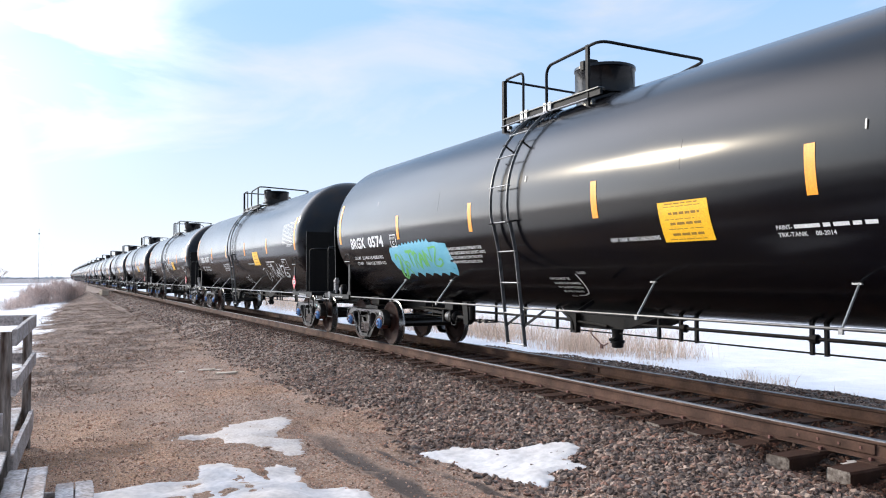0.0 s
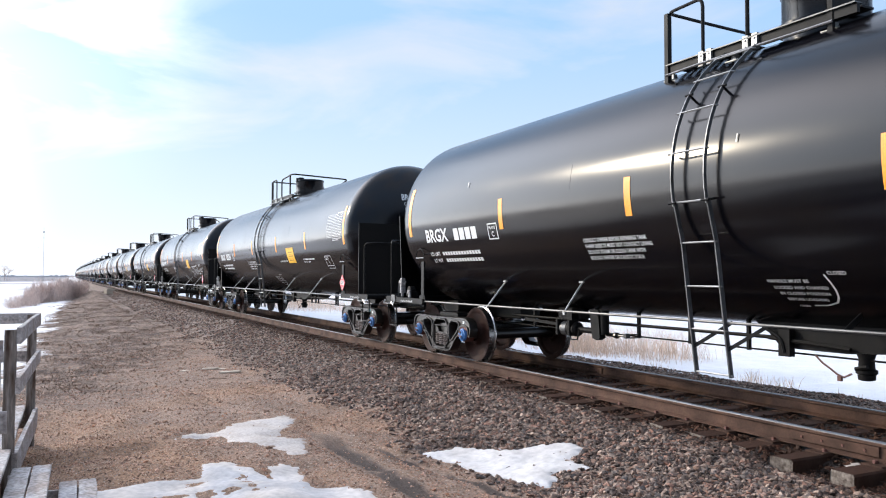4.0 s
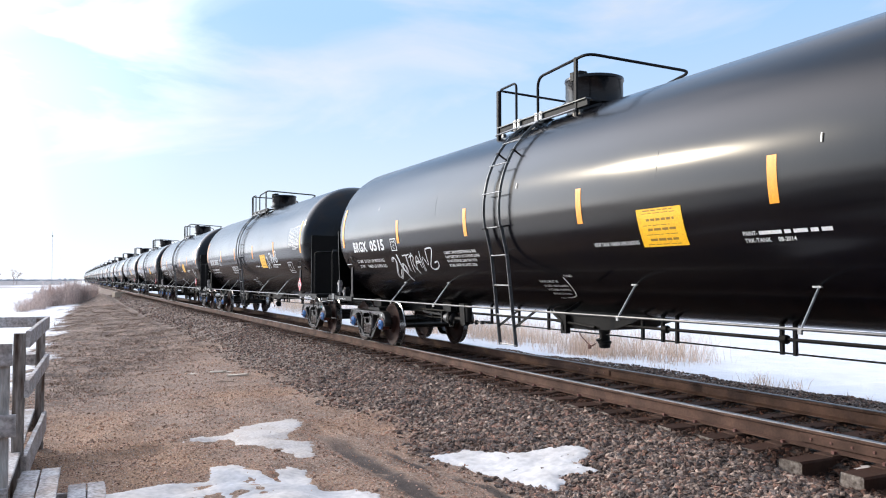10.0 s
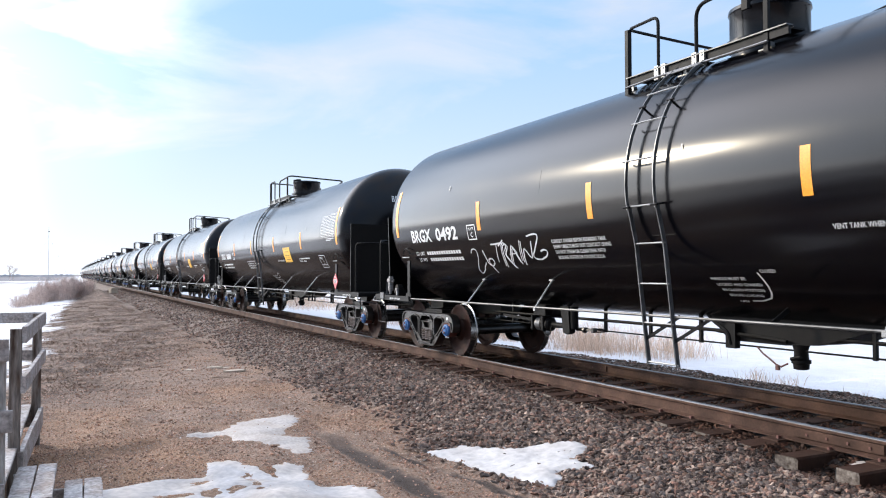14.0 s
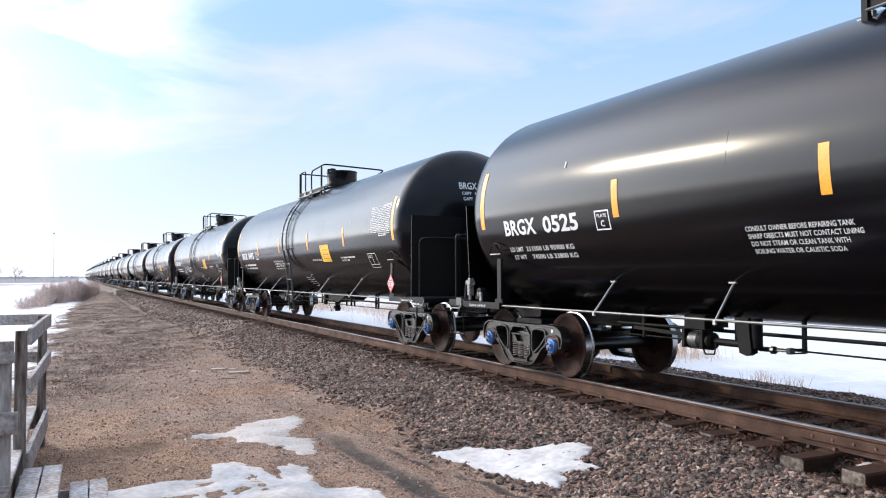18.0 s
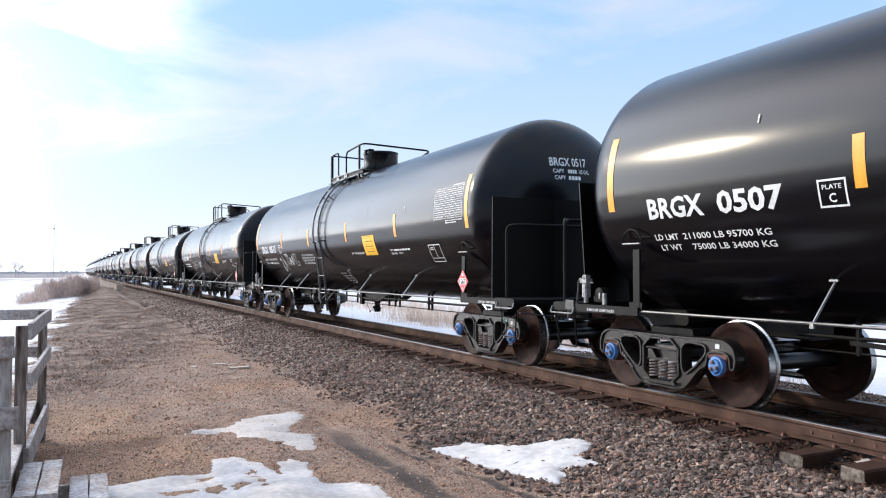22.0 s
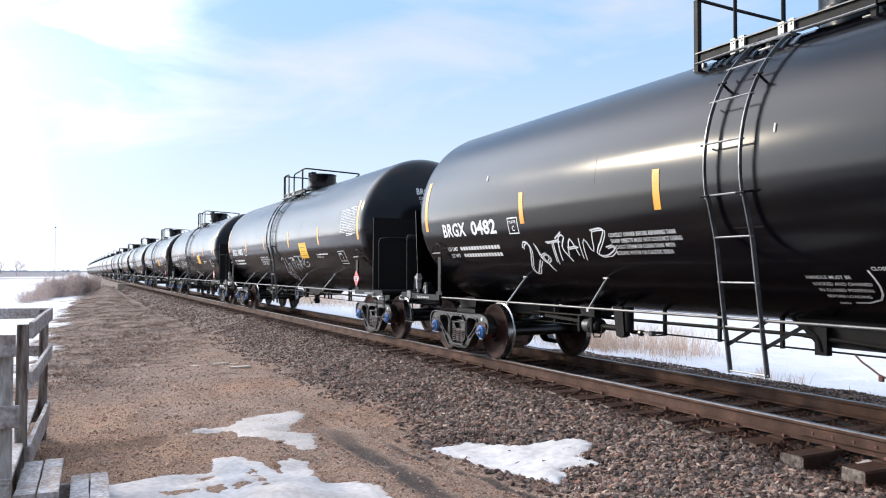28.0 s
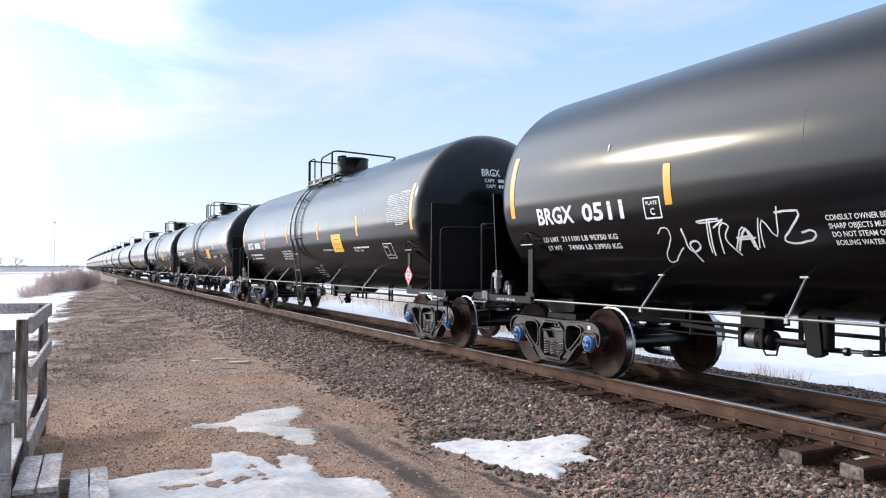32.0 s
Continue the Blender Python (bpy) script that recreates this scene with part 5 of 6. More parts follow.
for k in NEAR_CARS:
    car = cars[k]
    num = NUMBERS.get(k)
    if num:
        s = stencil([(num, -5.97, 2.03, 0.21, 0.80, 0.03)])
        hw = head_writing([("BRGX " + num, -0.42, 3.12, 0.135, 0.68), ("CAPY", -0.38, 3.005, 0.065, 0.2), ("CAPY", -0.36, 2.90, 0.065, 0.2), ("US GAL", 0.10, 3.005, 0.065, 0.20)])
    else:
        s = bars(-5.94, -5.14, 2.12, 0.19, 4)
        hw = head_writing([("BRGX", -0.42, 3.12, 0.135, 0.36), ("CAPY", -0.38, 3.005, 0.065, 0.2), ("CAPY", -0.36, 2.90, 0.065, 0.2), ("US GAL", 0.10, 3.005, 0.065, 0.20)])
    for z, w in ((3.005, 0.17), (2.90, 0.24)):
        for i in range(4):
            hw.add([head_point(-0.11 + w * (i + a) / 4, z + b) for a, b in ((0, 0), (0.8, 0), (0.8, 0.06), (0, 0.06))], [(0, 1, 2, 3)])
    part("reporting_mark", stencil([("BRGX", -6.99, 2.03, 0.21, 0.83, 0.03)]), M["white"], car, "white stencilled letters", None)
    part("car_number", s, M["white"], car, "white stencilled fleet number", None)
    part("head_number", hw, M["white"], car, "white stencilled fleet number", None)
    for i, (text, u, z) in enumerate((("LD LMT", -6.98, 1.795), ("LT WT", -6.94, 1.685))):
        ld = LOADS.get(k)
        if ld:
            s = stencil([(text, u, z, 0.068, 0.36 - 0.04 * i, 0.015), (ld[i], u + 0.43 + 0.05 * i, z, 0.068, 1.16 - 0.08 * i, 0.015)])
        else:
            s = stencil([(text, u, z, 0.068, 0.36 - 0.04 * i, 0.015)])
            q = bars(u + 0.46, -5.2, z + 0.03, 0.06, 14)
            s.add(q.v, q.f)
        part(("load_limit", "light_weight")[i], s, M["white"], car, "white stencilled weight", None)

# sprayed tags: strokes of loose hand-drawn signs
SIGNS = {
    "a": [[(-0.05, 0.75), (0.05, 1.0), (0.28, 0.95), (0.34, 0.65), (0.2, 0.3), (0.0, -0.05), (0.05, -0.3), (0.25, -0.25), (0.42, 0.0), (0.62, 0.25)]],
    "b": [[(0.0, 1.05), (0.1, 0.65), (0.12, 0.3), (0.3, 0.1), (0.52, 0.3), (0.42, 0.6), (0.15, 0.5), (0.3, 0.1), (0.45, -0.25)]],
    "c": [[(0.0, 0.95), (0.6, 1.0)], [(0.3, 1.0), (0.25, 0.0)]],
    "d": [[(0.1, -0.05), (0.15, 1.0), (0.5, 0.85), (0.18, 0.5), (0.55, -0.1)], [(0.02, 0.8), (0.3, 1.05)]],
    "e": [[(0.0, 0.0), (0.25, 1.0), (0.45, 0.05)], [(0.05, 0.4), (0.45, 0.45)]],
    "f": [[(0.2, 0.95), (0.15, 0.05)]],
    "g": [[(0.05, -0.05), (0.1, 1.0), (0.45, 0.0), (0.5, 1.1)]],
    "h": [[(0.0, 0.95), (0.6, 1.05), (0.35, 0.5), (0.02, 0.05), (0.45, -0.05), (0.8, 0.15), (0.75, 0.4), (0.5, 0.3)]],
}


ADVANCE = {"a": 0.66, "b": 0.60, "c": 0.50, "d": 0.52, "e": 0.46, "f": 0.24, "g": 0.50, "h": 0.75}


def tag(u0, u1, z0, z1, seed, slant=0.0, out=0.003, wide=0.015, signs="abcdefgh"):
    """A loosely sprayed word: joined, uneven signs, the first two set lower."""
    rng = random.Random(seed)
    s = Shape()
    unit = (u1 - u0) / sum(ADVANCE[c] for c in signs)
    at = u0
    for i, c in enumerate(signs):
        k = rng.uniform(0.78, 1.02)
        dz = rng.uniform(-0.10, 0.06) + (0.018 * i if i > 1 else -0.10)
        lean = slant + 0.10 + 0.07 * math.sin(i * 1.7 + seed)
        for line in SIGNS[c]:
            pts = []
            for (a, b), (c2, d) in zip(line, line[1:]):
                for t in (0.0, 0.34, 0.67):
                    pts.append((a + (c2 - a) * t, b + (d - b) * t))
            pts.append(line[-1])
            # soften the corners as a moving hand does
            for _ in range(2):
                pts = [pts[0]] + [((p[0] + 2 * q[0] + r[0]) / 4, (p[1] + 2 * q[1] + r[1]) / 4) for p, q, r in zip(pts, pts[1:], pts[2:])] + [pts[-1]]
            # some lines are gone over twice
            for again in range(1 + (rng.random() < 0.35)):
                q = stroke([(at + unit * a * 1.12 + lean * (z1 - z0) * b + 0.03 * again + rng.uniform(-0.005, 0.005), z0 + (z1 - z0) * (b * k * 0.9 + dz) - 0.02 * again + rng.uniform(-0.005, 0.005)) for a, b in pts], wide + 0.011 * rng.random(), out + 0.0006 * again)
                s.add(q.v, q.f)
        at += unit * ADVANCE[c]
    return s


TAGS = {1: (3.25, 5.85, 1.42, 1.85), 6: (5.9, 7.2, 1.95, 2.25), 2: (-0.15, 2.2, 1.85, 2.25), 5: (2.95, 5.45, 1.48, 1.92), 7: (-4.75, -2.75, 1.58, 2.0), 8: (-5.05, -3.0, 1.58, 2.0), 9: (3.4, 4.75, 1.92, 2.28), 10: (-4.95, -2.9, 1.62, 2.0),
        11: (-4.9, -2.8, 1.6, 1.98), 16: (-4.8, -2.6, 1.65, 2.02), 17: (0.3, 2.75, 1.5, 1.95), 18: (-5.05, -3.1, 1.60, 1.98), 19: (-4.7, -2.8, 1.6, 2.0), 20: (-5.6, -4.4, 1.45, 1.75), 22: (-4.6, -2.6, 1.6, 1.98),
        23: (0.2, 2.9, 1.5, 1.92), 24: (-4.6, -2.5, 1.65, 2.03), 25: (-4.7, -2.75, 1.62, 2.0)}
part("sprayed_sign", tag(-0.05, 1.75, 2.48, 2.9, 3, signs="ab"), M["spray"], cars[2], "loose white spray-painted sign", None)
for k, (u0, u1, z0, z1) in TAGS.items():
    part("sprayed_tag", tag(u0, u1, z0, z1, k, 0.05 * (k % 3)), M["spray"], cars[k], "loose white spray-painted tag", None)
# the aqua panel with green strokes
rng = random.Random(9)
ring = []
for i in range(33):
    t = i / 32
    ring.append((-4.98 + 2.42 * t, 1.94 + 0.10 * math.sin(2.6 * t) + (0.05 if i % 2 else -0.01) * (t < 0.72) + rng.uniform(-0.012, 0.012)))
ring += [(-2.50, 1.80), (-2.46, 1.62), (-2.55, 1.50)]
for i in range(20):
    t = 1 - i / 19
    ring.append((-4.72 + 2.1 * t, 1.475 + (0.03 if i % 3 else -0.03) + rng.uniform(-0.012, 0.012)))
ring += [(-4.93, 1.60), (-5.03, 1.76)]
s, N = Shape(), len(ring)
cu, cz = sum(p[0] for p in ring) / N, sum(p[1] for p in ring) / N
for j in range(7):
    s.v += [on_tank(cu + (u - cu) * j / 6, angle_at(cz + (z - cz) * j / 6), 0.0025) for u, z in ring]
s.f = [(j * N + i, j * N + (i + 1) % N, (j + 1) * N + (i + 1) % N, (j + 1) * N + i) for j in range(6) for i in range(N)]
panel = part("sprayed_panel", s, M["aqua"], cars[0], "aqua spray-painted patch with green strokes", None)
part("sprayed_stroke", tag(-4.85, -2.95, 1.58, 1.98, 77, out=0.006, wide=0.034), M["lime"], panel, smooth=None)

plain = build_car(False)
for k in FAR_CARS:
    cars[k] = plain if k == -1 else copy_thing(plain, pose(0, 0, 0))


# ---------------------------------------------------------------- ties, plates and ballast
track = tagged(new("track"), "timber ties and tie plates bedded in grey ballast", "railway track", kind="structure")
trng = random.Random(11)
TIE = []
for _ in range(4):
    s = Shape().box(-0.115, 0.115, -1.30, 1.30, -0.18, 0.0, 0.012)
    s.v = [(x + trng.uniform(-0.006, 0.006), y + trng.uniform(-0.012, 0.012), z + trng.uniform(-0.005, 0.005)) for x, y, z in s.v]
    me = s.mesh("tie", [M["tie"], M["end_grain"]], None)
    for q in me.polygons:
        q.material_index = int(abs(q.normal.y) > 0.8)
    TIE.append(me)
PLATE_MESH = Shape().box(-0.10, 0.10, -0.18, 0.18, -0.006, 0.012, 0.004).mesh("tie_plate", M["rail_side"], None)
SPIKE = Shape().box(-0.013, 0.013, -0.02, 0.02, 0.0, 0.03, 0.005).mesh("spike", M["bolt"], None)
for i in range(-3, 150):
    x = -4.54 - 0.57 * i
    ob = part("tie", TIE[i % 4], None, track)
    ob.matrix_basis = pose(x + trng.uniform(-0.02, 0.02), bend(x) + trng.uniform(-0.04, 0.04) - (0.06 if i in (0, 1) else 0), -0.186 + trng.uniform(-0.006, 0.004), 0, 0, trng.uniform(-0.8, 0.8))
    if i < 24:
        for y in (-0.755, 0.755):
            part("tie_plate", PLATE_MESH, None, track).location = (x, y, -0.184)
        for y in (-0.85, -0.66):
            part("spike", SPIKE, None, track).location = (x + trng.uniform(-0.06, 0.06), y, -0.172)


EDGE_SNOW = [(-7.9, -3.66), (-7.97, -3.34), (-7.92, -3.16), (-7.61, -3.03), (-7.29, -2.86), (-7.24, -2.65), (-7.08, -2.41), (-6.85, -2.32), (-6.67, -2.40), (-6.59, -2.63), (-6.17, -2.64), (-6.3, -2.85), (-6.38, -2.99), (-6.2, -3.02), (-6.12, -3.18), (-6.37, -3.31), (-6.67, -3.38), (-7.07, -3.42), (-7.57, -3.54)]
THIN_SNOW = [(-9.78, -6.15), (-9.94, -6.01), (-10.07, -5.77), (-10.22, -5.41), (-10.46, -5.19), (-10.52, -4.85), (-10.76, -4.37), (-10.28, -4.38), (-10.0, -4.5), (-9.6, -4.74), (-9.21, -4.78), (-9.11, -4.61), (-8.36, -4.78), (-8.36, -4.98), (-8.88, -5.08), (-9.15, -5.3), (-9.4, -5.42), (-9.85, -5.5), (-9.86, -5.83)]
BROAD_SNOW = [(-7.59, -6.99), (-7.98, -6.88), (-8.05, -6.64), (-8.09, -6.33), (-7.97, -5.99), (-8.50, -5.88), (-8.39, -5.63), (-8.09, -5.50), (-7.87, -5.44), (-7.65, -5.38), (-7.97, -5.34), (-8.16, -5.15), (-8.03, -4.98), (-7.35, -5.09), (-7.18, -5.11), (-6.97, -4.85), (-6.76, -4.66), (-6.52, -4.71), (-6.12, -4.77), (-5.9, -5.6), (-6.0, -6.4), (-6.5, -7.2)]
TIE_SNOW = [(-4.86, -0.97), (-4.8, -0.84), (-4.62, -0.83), (-4.6, -1.0)]
SNOW = (EDGE_SNOW, THIN_SNOW, BROAD_SNOW, TIE_SNOW)


def in_snow(x, y):
    for ring in SNOW:
        inside = False
        for (a, b), (c, d) in zip(ring, ring[1:] + ring[:1]):
            if (b > y) != (d > y) and x < (c - a) * (y - b) / (d - b) + a:
                inside = not inside
        if inside:
            return True
    return False


def stones(name, regions, seed, label, mat="stone"):
    """Many broken stones in one mesh: (x0, x1, w0, w1, per square metre, least and greatest radius, sink)."""
    rng = np.random.RandomState(seed)
    t = (1 + 5 ** 0.5) / 2
    base = np.array([(-1, t, 0), (1, t, 0), (-1, -t, 0), (1, -t, 0), (0, -1, t), (0, 1, t), (0, -1, -t), (0, 1, -t), (t, 0, -1), (t, 0, 1), (-t, 0, -1), (-t, 0, 1)]) / (1 + t * t) ** 0.5
    tri = np.array([(0, 11, 5), (0, 5, 1), (0, 1, 7), (0, 7, 10), (0, 10, 11), (1, 5, 9), (5, 11, 4), (11, 10, 2), (10, 7, 6), (7, 1, 8), (3, 9, 4), (3, 4, 2), (3, 2, 6), (3, 6, 8), (3, 8, 9), (4, 9, 5), (2, 4, 11), (6, 2, 10), (8, 6, 7), (9, 8, 1)])
    vs, count = [], 0
    for x0, x1, w0, w1, dens, r0, r1, sink in regions:
        n = int((x1 - x0) * (w1 - w0) * dens)
        x = rng.uniform(x0, x1, n)
        w = rng.uniform(w0, w1, n)
        for a, b in zip(x, w):
            if w0 < -3.9 and w1 > -2.5 and rng.rand() < max(0.0, (-2.7 - b + 0.45 * noise.noise((a * 0.8, b * 0.8, 5.0))) / 1.0):
                continue
            tie = abs((a + 4.54) / 0.57 - round((a + 4.54) / 0.57)) * 0.57 < 0.13
            if -1.42 + 0.22 * noise.noise((a * 1.3, 0.0, 4.0)) < b < -0.80 and a > -30 and rng.rand() < (0.93 if tie else 0.5):
                continue
            if b < -2.9 and a > -9.6 and (abs(b + 4.33) < 0.16 or abs(b + 3.85 - 0.16 * (a + 7.5)) < 0.09) and rng.rand() < 0.85:
                continue
            if b < -2.0 and a > -11 and in_snow(a, b) and rng.rand() < 0.95:
                continue
            r = rng.uniform(r0, r1)
            y = b + bend(a)
            z = ground_height(a, y) + r * sink
            p = base * (1 + rng.uniform(-0.2, 0.2, (12, 1)))
            for _ in range(6):
                d = rng.normal(size=3)
                d /= np.linalg.norm(d)
                p = p - np.maximum(p @ d - rng.uniform(0.3, 0.7), 0)[:, None] * d
            p = p * (1.35 * r * rng.uniform((0.8, 0.6, 0.4), (1.5, 1.1, 0.8)))
            m = np.array(Matrix.Rotation(rng.uniform(0, 6.28), 3, "Z") @ Matrix.Rotation(rng.normal() * 0.45, 3, "X") @ Matrix.Rotation(rng.normal() * 0.45, 3, "Y"))
            vs.append(p @ m.T + (a, y, z))
            count += 1
    v = np.concatenate(vs).astype(np.float32)
    f = (tri[None] + 12 * np.arange(count)[:, None, None]).reshape(-1).astype(np.int32)
    me = bpy.data.meshes.new(name)
    me.vertices.add(len(v))
    me.vertices.foreach_set("co", v.reshape(-1))
    me.loops.add(len(f))
    me.loops.foreach_set("vertex_index", f)
    me.polygons.add(len(f) // 3)
    me.polygons.foreach_set("loop_start", np.arange(0, len(f), 3, dtype=np.int32))
    me.update(calc_edges=True)
    me.shade_flat()
    me.materials.append(M[mat])
    return tagged(new(name, me), label, "gravel", kind="stuff")


stones("ballast", [
    (-9.0, -2.6, -4.1, -0.80, 1250, 0.013, 0.033, 0.2), (-15.0, -9.0, -4.1, -0.80, 900, 0.015, 0.035, 0.2), (-27.0, -15.0, -4.1, -0.80, 300, 0.016, 0.034, 0.1), (-50.0, -27.0, -3.3, -0.80, 90, 0.022, 0.04, 0.1), (-95.0, -50.0, -3.2, -0.80, 30, 0.03, 0.055, 0.1),
    (-14.0, -3.0, -0.70, 0.70, 200, 0.014, 0.030, 0.2), (-30.0, -14.0, -0.70, 0.70, 80, 0.020, 0.036, 0.2), (-15.0, -4.0, 0.85, 2.9, 420, 0.012, 0.024, 0.35), (-30.0, -15.0, 0.85, 2.9, 150, 0.018, 0.034, 0.35)], 3, "broken grey and pinkish crushed stone ballast round the ties")
stones("pebbles", [(-10.5, -5.0, -7.6, -3.0, 800, 0.004, 0.012, 0.15), (-15.0, -10.5, -8.0, -3.0, 260, 0.006, 0.014, 0.15), (-30.0, -15.0, -7.8, -3.0, 60, 0.009, 0.018, 0.15), (-24.0, -5.0, -7.0, -3.0, 7, 0.014, 0.028, 0.2)], 5, "scattered pebbles on the tan dirt", "pebble")


# ---------------------------------------------------------------- snow
def snow_patch(outline, label, thick=0.035, seed=0, mat="snow", whole_=0.40, bare=()):
    """A ragged patch of melting snow, thin at its edge."""
    ring = [Vector(p) for p in outline]
    dense = []
    for a, b in zip(ring, ring[1:] + ring[:1]):
        n = max(int((b - a).length / 0.05), 1)
        dense += [a.lerp(b, i / n) for i in range(n)]
    c = sum(dense, Vector((0, 0))) / len(dense)
    out = []
    for p in dense:
        d = (p - c).normalized()
        j = 0.03 * noise.noise((p.x * 4, p.y * 4, seed)) + 0.06 * noise.noise((p.x * 13, p.y * 13, seed + 3))
        out.append(p + d * j)
    # fill the outline with a fine grid, its border snapped by height
    x0, x1 = min(p.x for p in out), max(p.x for p in out)
    y0, y1 = min(p.y for p in out), max(p.y for p in out)
    step = 0.028
    poly = np.array([(p.x, p.y) for p in out])
    seg = np.roll(poly, -1, 0) - poly
    nx, ny_ = int((x1 - x0) / step) + 3, int((y1 - y0) / step) + 3
    idx, vs, fs, inside = {}, [], [], {}
    for i in range(nx):
        for j in range(ny_):
            x, y = x0 - step + i * step, y0 - step + j * step
            px, py = poly[:, 0], poly[:, 1]
            qx, qy = np.roll(px, -1), np.roll(py, -1)
            hit = ((py > y) != (qy > y)) & (x < (qx - px) * (y - py) / (qy - py + 1e-12) + px)
            t = np.clip(((x - px) * seg[:, 0] + (y - py) * seg[:, 1]) / (seg[:, 0] ** 2 + seg[:, 1] ** 2 + 1e-12), 0, 1)
            d = float(np.min(np.hypot(px + t * seg[:, 0] - x, py + t * seg[:, 1] - y)))
            s = d if hit.sum() % 2 else -d
            # bare holes melt through
            s = min(s, whole_ + 0.62 * noise.noise((x * 2.6, y * 2.6, seed + 9.0)) + 0.08 * noise.noise((x * 9, y * 9, seed)))
            for cx, cy, rx, ry in bare:
                s = min(s, (math.hypot((x - cx) / rx, (y - cy) / ry) - 1) * min(rx, ry) + 0.03 * noise.noise((x * 11, y * 11, 2.0)))
            s -= 0.012 + 0.05 * noise.noise((x * 17, y * 17, seed + 5.0))
            h = -0.05 if s < -0.03 else thick * min(max((s + 0.03) / 0.12, 0), 1) ** 0.8
            inside[i, j] = s > -0.05
            idx[i, j] = len(vs)
            vs.append((x, y, ground_height(x, y) - 0.006 + h + (0.008 * noise.noise((x * 6, y * 6, seed)) if s > 0 else 0)))
    for i in range(nx - 1):
        for j in range(ny_ - 1):
            q = [(i, j), (i + 1, j), (i + 1, j + 1), (i, j + 1)]
            if any(inside[k] for k in q):
                fs.append(tuple(idx[k] for k in q))
    me = bpy.data.meshes.new("snow_patch")
    me.from_pydata(vs, [], fs)
    me.shade_smooth()
    me.materials.append(M[mat])
    return tagged(new("snow_patch", me), label, "snow", group="snow patches on the dirt")


snow_patch(SNOW[0], "melting snow patch at the ballast's edge", 0.032, 2, "snow", 0.50)
snow_patch(SNOW[1], "thin dirty snow patch on tan dirt", 0.014, 5, "dirty_snow", 0.62)
snow_patch(SNOW[2], "broad melting snow patch on tan dirt", 0.018, 8, "old_snow", 0.62, ((-7.36, -6.02, 0.07, 0.07), (-7.36, -5.81, 0.045, 0.07), (-7.50, -5.62, 0.15, 0.02), (-7.40, -6.34, 0.05, 0.13), (-7.78, -6.04, 0.04, 0.06)))
snow_patch(SNOW[3], "small snow remnant between two ties", 0.035, 1, "dirty_snow")


# ---------------------------------------------------------------- the wooden platform with its railing and steps
platform = thing("wooden_platform", "weathered grey wooden viewing platform with railings and steps", "platform", at=pose(0, 0, 0))


def timber(name, a, b, w, h, seed=0, up=(0, 0, 1), label="", mat="wood"):
    """A worn board or post between two points, its ends and edges a little uneven."""
    rng = random.Random(seed)
    a, b = Vector(a), Vector(b)
    n = 6
    s = Shape()
    d = (b - a).normalized()
    side = d.cross(Vector(up)).normalized()
    u = side.cross(d).normalized()
    ring = [(-0.5, -0.42), (-0.42, -0.5), (0.42, -0.5), (0.5, -0.42), (0.5, 0.42), (0.42, 0.5), (-0.42, 0.5), (-0.5, 0.42)]
    for i in range(n + 1):
        p = a.lerp(b, i / n) + side * rng.uniform(-0.003, 0.003) + u * rng.uniform(-0.003, 0.003)
        k = 1 + rng.uniform(-0.025, 0.025)
        s.v += [tuple(p + side * x * w * k + u * y * h * k) for x, y in ring]
    s.f = [(i * 8 + j, i * 8 + (j + 1) % 8, i * 8 + 8 + (j + 1) % 8, i * 8 + 8 + j) for i in range(n) for j in range(8)] + [tuple(range(7, -1, -1)), tuple(n * 8 + j for j in range(8))]
    return part(name, s, M[mat], platform, label, None)


DECK = -0.05
for i, (x, y, top, low) in enumerate(((-6.50, -7.66, 0.93, -0.62), (-7.78, -7.61, 0.98, -0.62), (-10.2, -7.50, 1.0, -0.62), (-6.50, -9.4, 1.0, -0.62), (-10.2, -9.4, 1.0, -0.62))):
    timber("post", (x, y, low), (x, y, top), 0.095, 0.095, i, (1, 0, 0), "bleached grey wooden post" if i == 0 else "brown wooden post with peeling pale paint", "pale_post" if i == 0 else "post")
for i, (z, h) in enumerate(((0.93, 0.14), (0.50, 0.14))):
    timber("rail_board", (-7.72, -7.545, z + 0.0), (-10.28, -7.43, z + 0.02), 0.038, h, 20 + i)
    timber("rail_board", (-10.25, -7.42, z + 0.03), (-10.25, -9.6, z + 0.03), 0.038, h - 0.02, 30 + i)
    timber("rail_board", (-6.43, -7.595 + 0.03 * i, z - 0.02 - 0.07 * i), (-6.43, -9.6, z - 0.02 - 0.07 * i), 0.038, h + 0.02, 40 + i)
timber("rim_joist", (-7.72, -7.56, DECK - 0.13), (-10.28, -7.45, DECK - 0.13), 0.045, 0.22, 50)
timber("rim_joist", (-10.25, -7.45, DECK - 0.13), (-10.25, -9.6, DECK - 0.13), 0.045, 0.22, 51)
timber("rim_joist", (-6.45, -7.62, DECK - 0.13), (-6.45, -9.6, DECK - 0.13), 0.045, 0.22, 52)
for i in range(13):
    timber("deck_board", (-6.42, -7.68 - 0.15 * i, DECK), (-10.24, -7.62 - 0.15 * i, DECK), 0.14, 0.036, 60 + i)
for i, (y, z) in enumerate(((-7.53, -0.19), (-7.375, -0.19), (-7.17, -0.345), (-7.02, -0.345))):
    timber("step_board", (-6.50, y, z), (-7.62, y + 0.03, z), 0.14, 0.038, 80 + i, label="grey wooden step board")
for i, x in enumerate((-6.62, -7.52)):
    timber("step_stringer", (x, -7.60, -0.27), (x, -7.30, -0.27), 0.04, 0.12, 90 + i)
    timber("step_stringer", (x, -7.40, -0.43), (x, -6.97, -0.43), 0.04, 0.13, 94 + i)


